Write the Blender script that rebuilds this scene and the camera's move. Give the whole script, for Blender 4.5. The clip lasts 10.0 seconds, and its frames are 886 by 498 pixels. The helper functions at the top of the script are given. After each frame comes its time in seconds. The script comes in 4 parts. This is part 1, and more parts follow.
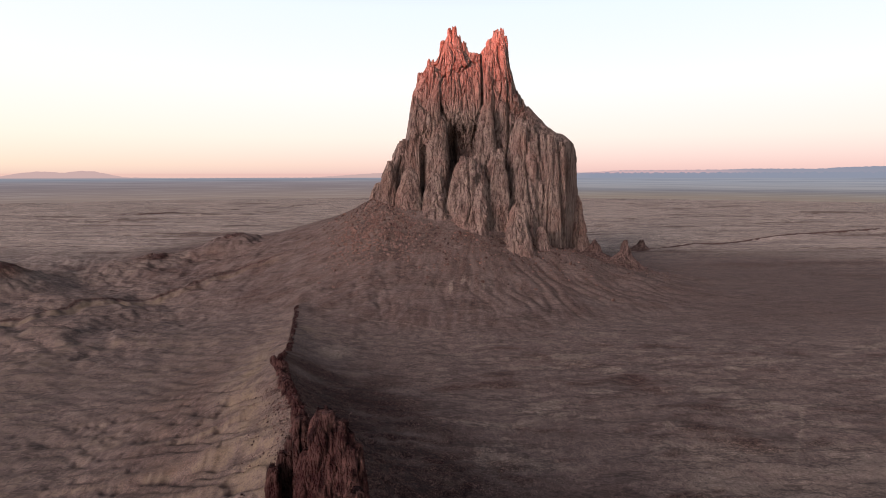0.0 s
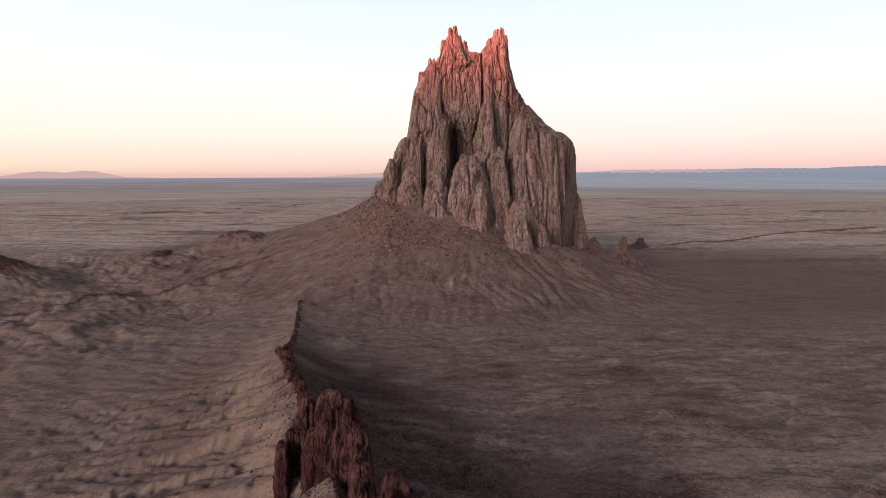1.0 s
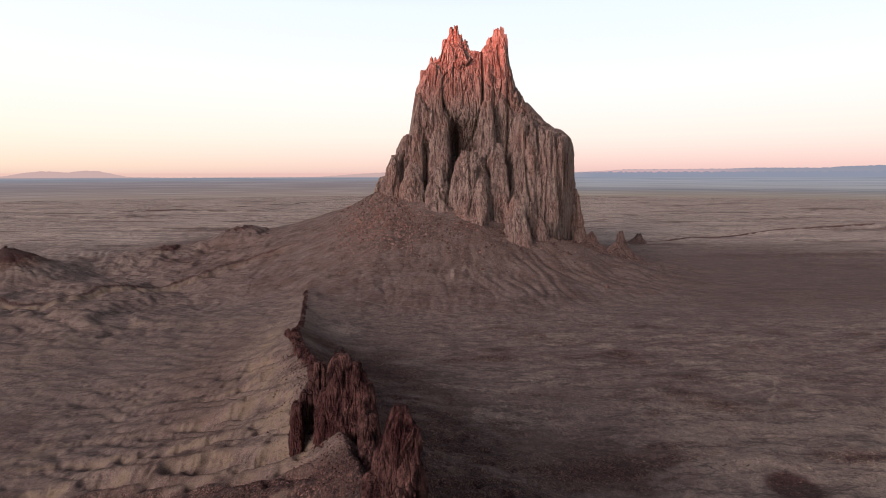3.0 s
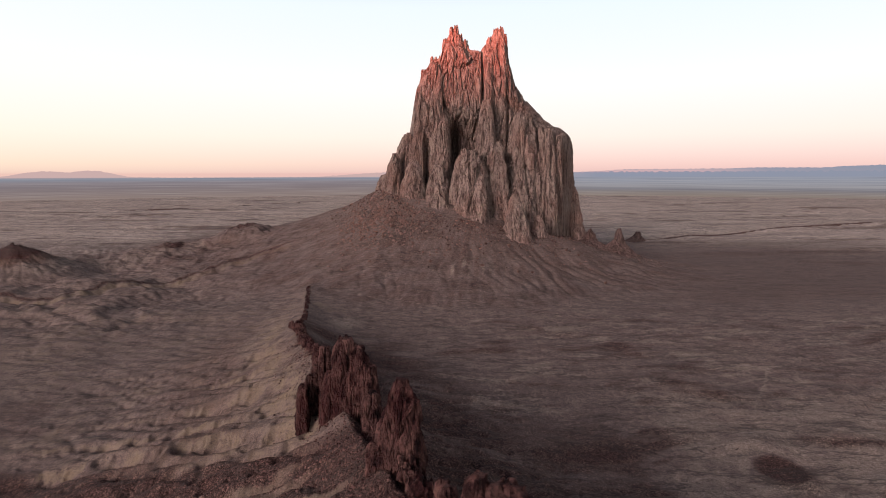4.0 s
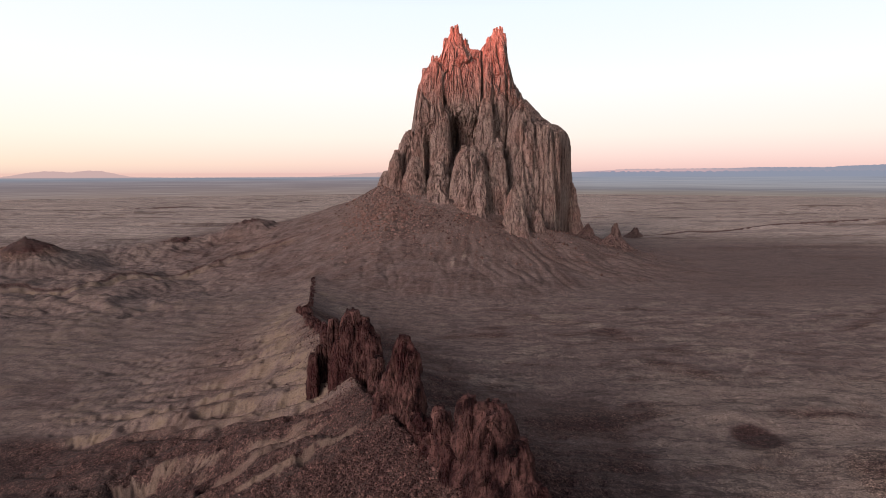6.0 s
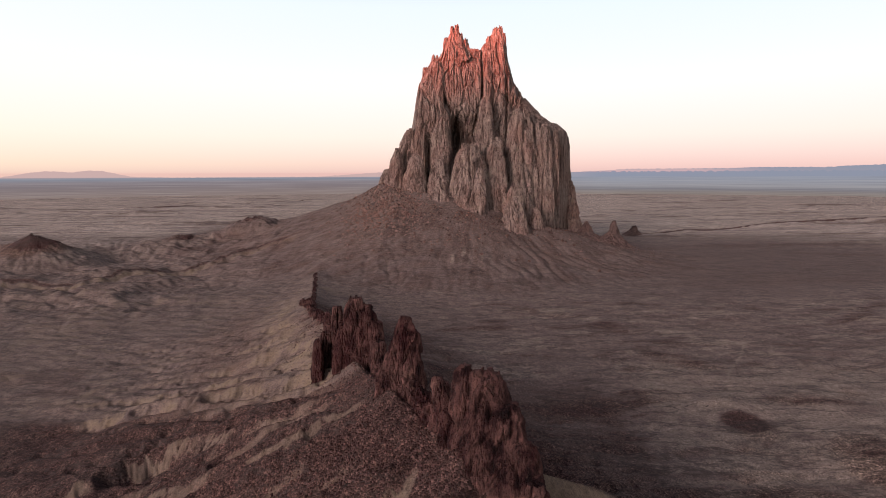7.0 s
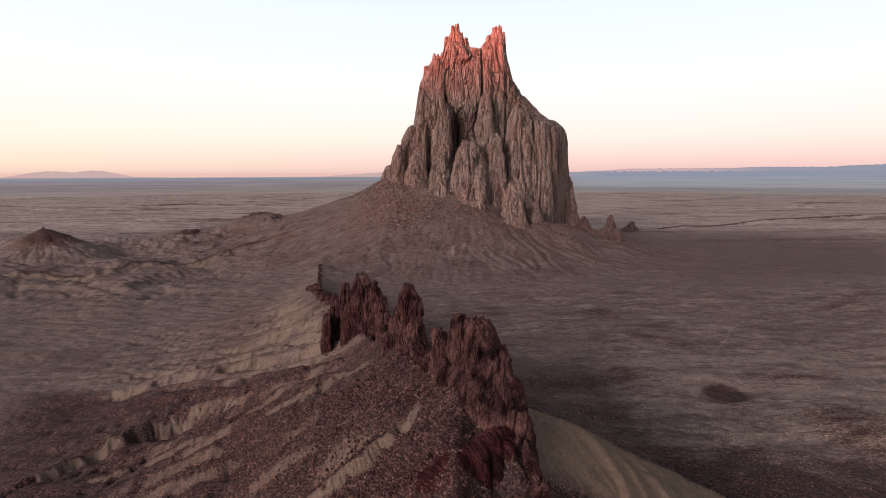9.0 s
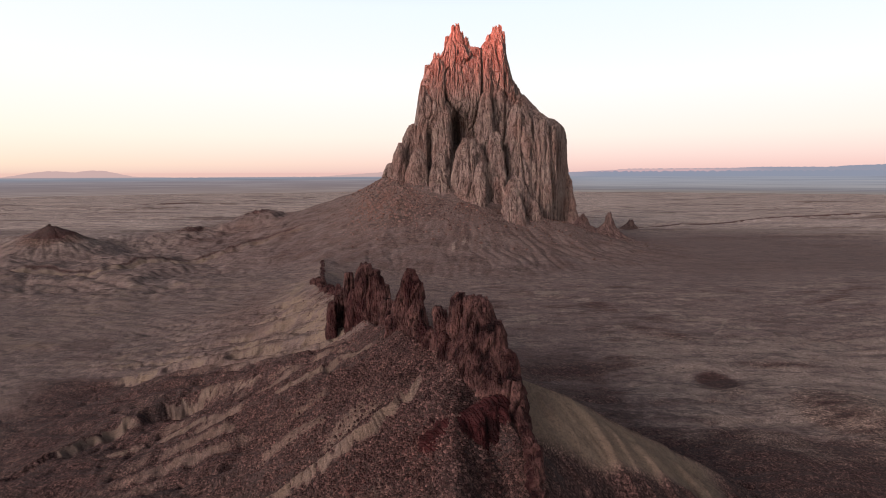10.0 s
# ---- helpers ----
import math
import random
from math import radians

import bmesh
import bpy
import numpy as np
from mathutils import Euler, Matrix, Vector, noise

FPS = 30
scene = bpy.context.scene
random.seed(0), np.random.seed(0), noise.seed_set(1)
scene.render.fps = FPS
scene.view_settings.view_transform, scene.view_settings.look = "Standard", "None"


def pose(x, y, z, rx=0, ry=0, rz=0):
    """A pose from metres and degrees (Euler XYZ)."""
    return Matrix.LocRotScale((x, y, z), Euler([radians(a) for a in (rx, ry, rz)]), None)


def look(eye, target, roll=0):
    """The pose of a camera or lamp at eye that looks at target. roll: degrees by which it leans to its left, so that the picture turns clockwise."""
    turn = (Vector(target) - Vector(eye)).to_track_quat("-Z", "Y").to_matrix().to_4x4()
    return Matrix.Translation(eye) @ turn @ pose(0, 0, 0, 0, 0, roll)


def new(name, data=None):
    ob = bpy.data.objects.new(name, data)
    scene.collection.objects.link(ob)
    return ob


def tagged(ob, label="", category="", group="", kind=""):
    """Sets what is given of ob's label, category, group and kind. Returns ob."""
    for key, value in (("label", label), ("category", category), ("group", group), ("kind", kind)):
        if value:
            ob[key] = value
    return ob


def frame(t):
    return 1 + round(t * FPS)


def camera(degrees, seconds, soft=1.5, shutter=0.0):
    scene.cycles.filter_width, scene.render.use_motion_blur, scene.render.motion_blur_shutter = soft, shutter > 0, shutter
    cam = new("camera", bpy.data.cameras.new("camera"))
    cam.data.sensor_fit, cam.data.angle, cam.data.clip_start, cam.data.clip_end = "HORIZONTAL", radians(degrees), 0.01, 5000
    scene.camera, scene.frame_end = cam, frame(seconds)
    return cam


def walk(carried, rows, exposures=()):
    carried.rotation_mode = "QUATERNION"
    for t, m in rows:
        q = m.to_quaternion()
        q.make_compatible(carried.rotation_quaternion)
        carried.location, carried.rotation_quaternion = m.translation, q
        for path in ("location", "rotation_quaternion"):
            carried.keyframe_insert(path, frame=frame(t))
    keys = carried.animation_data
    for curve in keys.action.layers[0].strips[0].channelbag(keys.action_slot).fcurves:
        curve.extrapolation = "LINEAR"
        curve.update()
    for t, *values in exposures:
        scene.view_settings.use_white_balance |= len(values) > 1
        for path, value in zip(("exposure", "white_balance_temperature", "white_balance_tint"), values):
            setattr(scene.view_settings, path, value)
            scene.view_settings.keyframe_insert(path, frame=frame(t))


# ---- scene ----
# Camera: a drone that backs away from the butte and sinks.
cam = camera(77.75, 10.0, soft=0.5)
walk(cam, [
    (0, pose(-5.28, -1015.94, 178.54, 82.409, 0.053, 0.768)),
    (1, pose(-4.73, -1028.85, 175.00, 82.382, 0.074, 0.876)),
    (2, pose(-4.00, -1041.76, 171.51, 82.360, 0.093, 0.974)),
    (3, pose(-3.12, -1054.70, 168.04, 82.344, 0.110, 1.064)),
    (4, pose(-2.14, -1067.68, 164.54, 82.331, 0.125, 1.147)),
    (5, pose(-1.12, -1080.72, 161.00, 82.322, 0.137, 1.223)),
    (6, pose(-0.12, -1093.83, 157.37, 82.315, 0.148, 1.294)),
    (7, pose(0.83, -1107.05, 153.60, 82.309, 0.156, 1.360)),
    (8, pose(1.66, -1120.38, 149.68, 82.304, 0.162, 1.422)),
    (9, pose(2.34, -1133.86, 145.56, 82.299, 0.166, 1.481)),
    (10, pose(2.80, -1147.48, 141.20, 82.293, 0.168, 1.539)),
])

# ---- world, sun ----
SUN_AZ = radians(-140)      # from straight ahead, to the left and behind
SUN_EL = radians(0.6)
scene.view_settings.exposure = 0.0


def link(tree, a, b):
    tree.links.new(a, b)


def ramp(tree, stops, mode="EASE"):
    n = tree.nodes.new("ShaderNodeValToRGB")
    n.color_ramp.interpolation = mode
    el = n.color_ramp.elements
    while len(el) < len(stops):
        el.new(0.5)
    for e, (p, c) in zip(el, stops):
        e.position = p
        e.color = (*c, 1) if len(c) == 3 else c
    return n


def mathn(tree, op, a, b=None, c=None, clamp=False):
    n = tree.nodes.new("ShaderNodeMath")
    n.operation, n.use_clamp = op, clamp
    for i, v in enumerate((a, b, c)):
        if v is None:
            continue
        if isinstance(v, (int, float)):
            n.inputs[i].default_value = v
        else:
            link(tree, v, n.inputs[i])
    return n.outputs[0]


def mixc(tree, fac, a, b, blend="MIX"):
    n = tree.nodes.new("ShaderNodeMix")
    n.data_type, n.blend_type = "RGBA", blend
    for i, v in ((0, fac), (6, a), (7, b)):
        if isinstance(v, (int, float)):
            n.inputs[i].default_value = v
        elif isinstance(v, tuple):
            n.inputs[i].default_value = (*v, 1)
        else:
            link(tree, v, n.inputs[i])
    return n.outputs[2]


def build_world():
    w = bpy.data.worlds.new("dusk_sky")
    scene.world = w
    w.use_nodes = True
    tr = w.node_tree
    tr.nodes.clear()
    out = tr.nodes.new("ShaderNodeOutputWorld")
    bg = tr.nodes.new("ShaderNodeBackground")
    co = tr.nodes.new("ShaderNodeTexCoord")
    sep = tr.nodes.new("ShaderNodeSeparateXYZ")
    link(tr, co.outputs["Generated"], sep.inputs[0])
    el = mathn(tr, "MULTIPLY_ADD", mathn(tr, "ARCSINE", sep.outputs[2]), 57.2958, -0.17)      # degrees up
    az = mathn(tr, "MULTIPLY_ADD", mathn(tr, "ARCTAN2", sep.outputs[0], sep.outputs[1]), 57.2958, -0.5)
    # twilight dome: away from the sun a pink belt, nearer to it yellow
    k = mathn(tr, "DIVIDE", el, 90.0, clamp=True)
    k = mathn(tr, "POWER", k, 0.5)
    anti = ramp(tr, [(0.0, SKY_A[0]), (0.10, SKY_A[1]), (0.20, SKY_A[2]), (0.30, SKY_A[3]), (0.42, SKY_A[4]), (0.62, SKY_A[5]), (1.0, SKY_A[6])], "LINEAR")
    side = ramp(tr, [(0.0, SKY_B[0]), (0.10, SKY_B[1]), (0.20, SKY_B[2]), (0.30, SKY_B[3]), (0.42, SKY_B[4]), (0.62, SKY_B[5]), (1.0, SKY_B[6])], "LINEAR")
    link(tr, k, anti.inputs[0])
    link(tr, k, side.inputs[0])
    # angle from the sun's side, 0 opposite to 1 towards
    dot = mathn(tr, "ADD", mathn(tr, "MULTIPLY", sep.outputs[0], math.sin(SUN_AZ)), mathn(tr, "MULTIPLY", sep.outputs[1], math.cos(SUN_AZ)))
    toward = mathn(tr, "MULTIPLY_ADD", dot, 0.5, 0.5, clamp=True)
    tw = tr.nodes.new("ShaderNodeMapRange")
    tw.inputs[1].default_value, tw.inputs[2].default_value = 0.02, 0.42
    link(tr, toward, tw.inputs[0])
    dome = mixc(tr, tw.outputs[0], anti.outputs[0], side.outputs[0])
    sky = tr.nodes.new("ShaderNodeTexSky")
    sky.sky_type, sky.sun_disc = "NISHITA", False
    sky.sun_elevation, sky.sun_rotation = SUN_EL, SUN_AZ
    sky.air_density, sky.dust_density = 1.0, 1.0
    dome = mixc(tr, 1.0, dome, mixc(tr, 1.0, sky.outputs[0], (0.05, 0.05, 0.05), "MULTIPLY"), "ADD")
    # afterglow round the low sun, behind the camera
    sd = tr.nodes.new("ShaderNodeVectorMath")
    sd.operation = "DOT_PRODUCT"
    link(tr, co.outputs["Generated"], sd.inputs[0])
    sd.inputs[1].default_value = (math.sin(SUN_AZ) * 0.95, math.cos(SUN_AZ) * 0.95, 0.31)
    lobe = mathn(tr, "POWER", mathn(tr, "MAXIMUM", sd.outputs["Value"], 0.0), 40.0)
    dome = mixc(tr, 1.0, dome, mixc(tr, 1.0, GLOW, mixc(tr, lobe, (0, 0, 0), (1, 1, 1)), "MULTIPLY"), "ADD")
    # far land below the level, the blue haze of distance painted into its colour
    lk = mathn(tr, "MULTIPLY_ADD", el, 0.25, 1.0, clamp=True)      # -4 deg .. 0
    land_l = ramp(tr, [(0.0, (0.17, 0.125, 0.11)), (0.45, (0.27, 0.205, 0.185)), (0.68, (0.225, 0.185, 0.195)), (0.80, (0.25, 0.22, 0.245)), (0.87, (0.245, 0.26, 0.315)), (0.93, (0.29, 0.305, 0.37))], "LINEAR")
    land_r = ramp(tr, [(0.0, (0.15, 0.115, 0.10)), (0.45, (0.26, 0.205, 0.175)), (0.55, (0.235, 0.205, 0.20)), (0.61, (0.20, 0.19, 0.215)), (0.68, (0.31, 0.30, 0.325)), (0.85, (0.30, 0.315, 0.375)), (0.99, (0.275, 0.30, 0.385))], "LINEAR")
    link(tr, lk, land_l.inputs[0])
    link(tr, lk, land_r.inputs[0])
    right = tr.nodes.new("ShaderNodeMapRange")
    right.inputs[1].default_value, right.inputs[2].default_value = -2.0, 14.0
    link(tr, az, right.inputs[0])
    band = tr.nodes.new("ShaderNodeTexNoise")
    band.inputs["Scale"].default_value = 1.0
    band.inputs["Detail"].default_value = 4
    bco = tr.nodes.new("ShaderNodeCombineXYZ")
    link(tr, mathn(tr, "MULTIPLY", az, 0.12), bco.inputs[0])
    link(tr, mathn(tr, "MULTIPLY", el, 14.0), bco.inputs[1])
    link(tr, bco.outputs[0], band.inputs[0])
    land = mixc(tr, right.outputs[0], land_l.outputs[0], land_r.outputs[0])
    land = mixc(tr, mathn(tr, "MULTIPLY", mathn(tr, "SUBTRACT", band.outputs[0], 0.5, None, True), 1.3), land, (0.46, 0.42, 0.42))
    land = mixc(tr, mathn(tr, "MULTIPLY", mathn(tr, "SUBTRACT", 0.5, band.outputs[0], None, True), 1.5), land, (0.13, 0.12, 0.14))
    # skyline of the far mountains by azimuth
    pa = mathn(tr, "MULTIPLY_ADD", az, 1 / 90.0, 0.5, clamp=True)
    prof = ramp(tr, [((a + 45) / 90, ((h + 1) / 2,) * 3) for a, h in
                     ((-45, -0.36), (-40.5, -0.30), (-38.6, 0.08), (-37.6, 0.20), (-36.6, 0.20), (-35.7, 0.09), (-34.6, 0.27), (-33.4, 0.24), (-31.2, -0.28), (-28, -0.36),
                      (-14.5, -0.33), (-9.5, 0.02), (-7.0, 0.14), (-2, 0.10), (6, 0.0), (11, 0.05), (14.5, 0.22), (16.5, 0.36), (19, 0.36), (26, 0.38), (27.5, 0.45), (33, 0.40), (34, 0.50), (37, 0.58), (45, 0.4))], "LINEAR")
    link(tr, pa, prof.inputs[0])
    jag = tr.nodes.new("ShaderNodeTexNoise")
    jag.noise_dimensions = "1D"
    jag.inputs["Scale"].default_value = 2.2
    jag.inputs["Detail"].default_value = 5
    link(tr, az, jag.inputs["W"])
    h = mathn(tr, "MULTIPLY_ADD", prof.outputs[0], 2.0, -1.0)
    h = mathn(tr, "ADD", h, mathn(tr, "MULTIPLY", mathn(tr, "SUBTRACT", jag.outputs[0], 0.5), 0.10))
    below = tr.nodes.new("ShaderNodeMapRange")
    below.inputs[1].default_value, below.inputs[2].default_value = -0.02, 0.02
    link(tr, mathn(tr, "SUBTRACT", h, el), below.inputs[0])
    # mountains, hazed by colour: mauve on the left, blue mesa with a painted sunlit cliff on the right
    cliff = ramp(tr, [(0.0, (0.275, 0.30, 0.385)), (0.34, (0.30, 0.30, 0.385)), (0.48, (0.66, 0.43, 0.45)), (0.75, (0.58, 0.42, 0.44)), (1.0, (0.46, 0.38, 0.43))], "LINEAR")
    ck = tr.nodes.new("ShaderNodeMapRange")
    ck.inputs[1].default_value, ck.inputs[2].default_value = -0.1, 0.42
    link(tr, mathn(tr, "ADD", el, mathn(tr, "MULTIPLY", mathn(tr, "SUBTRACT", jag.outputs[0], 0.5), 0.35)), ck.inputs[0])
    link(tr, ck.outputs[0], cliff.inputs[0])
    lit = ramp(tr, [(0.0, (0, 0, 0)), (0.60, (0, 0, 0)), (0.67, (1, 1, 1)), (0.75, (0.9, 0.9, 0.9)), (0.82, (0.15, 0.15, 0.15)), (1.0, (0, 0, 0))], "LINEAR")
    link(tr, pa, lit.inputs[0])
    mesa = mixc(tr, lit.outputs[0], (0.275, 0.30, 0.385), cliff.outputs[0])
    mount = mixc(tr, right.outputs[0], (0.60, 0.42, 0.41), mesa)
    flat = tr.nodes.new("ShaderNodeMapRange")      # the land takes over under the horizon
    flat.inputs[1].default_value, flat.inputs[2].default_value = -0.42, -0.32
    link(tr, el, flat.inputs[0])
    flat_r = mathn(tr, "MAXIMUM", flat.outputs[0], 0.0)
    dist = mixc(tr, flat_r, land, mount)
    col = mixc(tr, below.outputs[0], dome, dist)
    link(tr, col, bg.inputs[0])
    bg.inputs[1].default_value = 1.0
    link(tr, bg.outputs[0], out.inputs[0])


SKY_A = [(0.79, 0.49, 0.48), (0.94, 0.66, 0.61), (0.99, 0.88, 0.83), (0.97, 0.96, 0.97), (0.84, 0.93, 1.0), (0.165, 0.168, 0.25), (0.065, 0.062, 0.10)]
SKY_B = [(0.86, 0.57, 0.49), (1.0, 0.79, 0.63), (1.0, 0.93, 0.82), (1.0, 0.98, 0.96), (0.90, 0.96, 1.0), (0.165, 0.168, 0.25), (0.065, 0.062, 0.10)]
GLOW = (27.0, 22.4, 22.2)
build_world()

sun = new("sun", bpy.data.lights.new("sun", "SUN"))
sun.data.energy, sun.data.angle, sun.data.color = 13.0, radians(1.8), (1.0, 0.18, 0.115)
sun_dir = Vector((math.sin(SUN_AZ) * math.cos(SUN_EL), math.cos(SUN_AZ) * math.cos(SUN_EL), math.sin(SUN_EL)))
sun.matrix_world = look((0, 0, 900), Vector((0, 0, 900)) - sun_dir)


# ---- noise ----
_ANGLES = np.random.RandomState(5).uniform(0, 2 * math.pi, (256, 256))
_COS, _SIN = np.cos(_ANGLES).ravel(), np.sin(_ANGLES).ravel()
_CELLS = np.random.RandomState(6).uniform(-1, 1, 64 ** 3)


def noise2(x, y, seed=0):
    """Gradient noise of the plane, about -0.8 to 0.8."""
    x, y = np.broadcast_arrays(np.asarray(x, float), np.asarray(y, float))
    ix, iy = np.floor(x).astype(np.int64), np.floor(y).astype(np.int64)
    fx, fy = x - ix, y - iy
    u, v = fx * fx * fx * (fx * (fx * 6 - 15) + 10), fy * fy * fy * (fy * (fy * 6 - 15) + 10)
    ix, iy = ix + seed * 37, iy + seed * 91
    x0, x1, y0, y1 = (ix & 255) << 8, ((ix + 1) & 255) << 8, iy & 255, (iy + 1) & 255

    def g(i, dx, dy):
        return _COS[i] * dx + _SIN[i] * dy
    a, b = g(x0 + y0, fx, fy), g(x0 + y1, fx, fy - 1)
    return ((a + (g(x1 + y0, fx - 1, fy) - a) * u) * (1 - v) + (b + (g(x1 + y1, fx - 1, fy - 1) - b) * u) * v) * 1.4


def noise3(x, y, z, seed=0):
    """Value noise of space, -1 to 1."""
    x, y, z = np.broadcast_arrays(np.asarray(x, float), np.asarray(y, float), np.asarray(z, float))
    ix, iy, iz = (np.floor(c).astype(np.int64) for c in (x, y, z))
    fx, fy, fz = x - ix, y - iy, z - iz
    u, v, w = (f * f * (3 - 2 * f) for f in (fx, fy, fz))
    ix, iy, iz = ix + seed * 17, iy + seed * 29, iz + seed * 11
    x0, x1, y0, y1 = (ix & 63) << 12, ((ix + 1) & 63) << 12, (iy & 63) << 6, ((iy + 1) & 63) << 6
    r = []
    for zz in (iz & 63, (iz + 1) & 63):
        a, b = _CELLS[x0 + y0 + zz], _CELLS[x0 + y1 + zz]
        a = a + (_CELLS[x1 + y0 + zz] - a) * u
        b = b + (_CELLS[x1 + y1 + zz] - b) * u
        r.append(a + (b - a) * v)
    return r[0] + (r[1] - r[0]) * w


def fbm2(x, y, octaves=4, seed=0, gain=0.5):
    s, a = 0.0, 1.0
    for i in range(octaves):
        s = s + a * noise2(x * 2.03 ** i, y * 2.03 ** i, seed + i)
        a *= gain
    return s


def ridge2(x, y, octaves=3, seed=0):
    """Sharp crests at 1, broad hollows towards 0."""
    s, a, tot = 0.0, 1.0, 0.0
    for i in range(octaves):
        s = s + a * (1 - np.abs(noise2(x * 2.1 ** i, y * 2.1 ** i, seed + i)) * 1.6)
        tot += a
        a *= 0.5
    return s / tot


def gully2(x, y, octaves=3, seed=0):
    """Round backs towards 1, sharp cuts at 0."""
    s, a, tot = 0.0, 1.0, 0.0
    for i in range(octaves):
        s = s + a * np.minimum(np.abs(noise2(x * 2.2 ** i, y * 2.2 ** i, seed + i)) * 2.6, 1.0)
        tot += a
        a *= 0.48
    return s / tot


def smooth(a, b, x):
    k = np.clip((x - a) / (b - a), 0, 1)
    return k * k * (3 - 2 * k)


# ---- the lie of the land ----
# crest of the dike's ridge: x, y, height over the plain, reach of the left and right flank
CREST = [(-216, -240, 3, 50, 60), (-209, -290, 10, 55, 65), (-200, -340, 15, 60, 70), (-177, -430, 22, 66, 66), (-156, -520, 30, 72, 55),
         (-142, -598, 41, 80, 42), (-118, -655, 43, 85, 44), (-92, -718, 50, 90, 45), (-58, -800, 56, 95, 50), (-42, -845, 64, 96, 50), (-29, -880, 75, 98, 52), (-22, -898, 78, 98, 52),
         (3, -958, 86, 100, 46), (4, -990, 73, 105, 52), (4, -1030, 60, 110, 60), (0, -1120, 55, 110, 85), (-10, -1300, 40, 120, 90), (-20, -1500, 0, 120, 90)]


SPUR = [(14, -966, 78), (43, -951, 63), (75, -939, 42), (106, -927, 23), (135, -918, 2)]


def crest_at(x, y):
    """Distance from the crest, side (left is negative), and the crest's values at the foot."""
    x, y = x + 2.4 * noise2(x / 17, y / 17, 120) + 0.9 * noise2(x / 5, y / 5, 121), y + 2.0 * noise2(x / 17, y / 17, 122)
    best = np.full(x.shape, 1e9)
    side = np.zeros(x.shape)
    vals = [np.zeros(x.shape) for _ in range(3)]
    for a, b in zip(CREST, CREST[1:]):
        ex, ey = b[0] - a[0], b[1] - a[1]
        k = np.clip(((x - a[0]) * ex + (y - a[1]) * ey) / (ex * ex + ey * ey), 0, 1)
        d = np.hypot(x - a[0] - k * ex, y - a[1] - k * ey)
        near = d < best
        best = np.where(near, d, best)
        side = np.where(near, np.sign((x - a[0]) * -ey + (y - a[1]) * ex), side)
        for i in range(3):
            vals[i] = np.where(near, a[i + 2] + k * (b[i + 2] - a[i + 2]), vals[i])
    return best, side, vals


SCARP = [(-760, -370), (-630, -352), (-546, -340), (-506, -273), (-441, -217), (-374, -140), (-315, -120), (-255, -104)]


def scarp_at(x, y):
    """Distance behind (+) or before (-) the edge of the left bench."""
    best, off = np.full(x.shape, 1e9), np.zeros(x.shape)
    for a, b in zip(SCARP, SCARP[1:]):
        ex, ey = b[0] - a[0], b[1] - a[1]
        k = np.clip(((x - a[0]) * ex + (y - a[1]) * ey) / (ex * ex + ey * ey), 0, 1)
        d = np.hypot(x - a[0] - k * ex, y - a[1] - k * ey)
        near = d < best
        best = np.where(near, d, best)
        off = np.where(near, d * np.sign((y - a[1]) * ex - (x - a[0]) * ey), off)
    return off + 7 * noise2(x / 35, y / 35, 91) + 3 * noise2(x / 11, y / 11, 92)


# lips of the clay banks on the ridge's left flank: x, y, height of the bank
BANKS = [[(-66, -857, 1), (-86, -858, 4), (-112, -853, 6), (-140, -846, 8), (-161, -859, 8), (-177, -878, 6), (-190, -905, 4)],
         [(-70, -808, 2), (-97, -803, 6), (-133, -790, 8), (-154, -795, 7.5), (-194, -789, 6), (-227, -790, 4), (-255, -802, 1)],
         [(-88, -772, 2), (-127, -767, 5), (-182, -763, 4.5), (-230, -762, 3), (-270, -768, 1)],
         [(-100, -738, 2), (-138, -730, 4.5), (-160, -733, 4), (-190, -735, 3), (-232, -730, 2), (-269, -733, 0.5)],
         [(-118, -676, 2), (-146, -678, 4), (-169, -691, 3), (-213, -691, 1)],
         [(-132, -630, 2), (-165, -640, 3), (-195, -640, 1)],
         [(-36, -893, 1), (-50, -893, 3), (-68, -899, 4), (-82, -902, 3), (-96, -908, 1)],
         [(-104, -903, 1), (-125, -899, 3), (-146, -903, 3), (-165, -914, 1)],
         [(-10, -957, 1), (-18, -963, 4), (-27, -973, 5), (-38, -977, 5), (-52, -980, 5), (-66, -988, 3), (-84, -1000, 1)]]


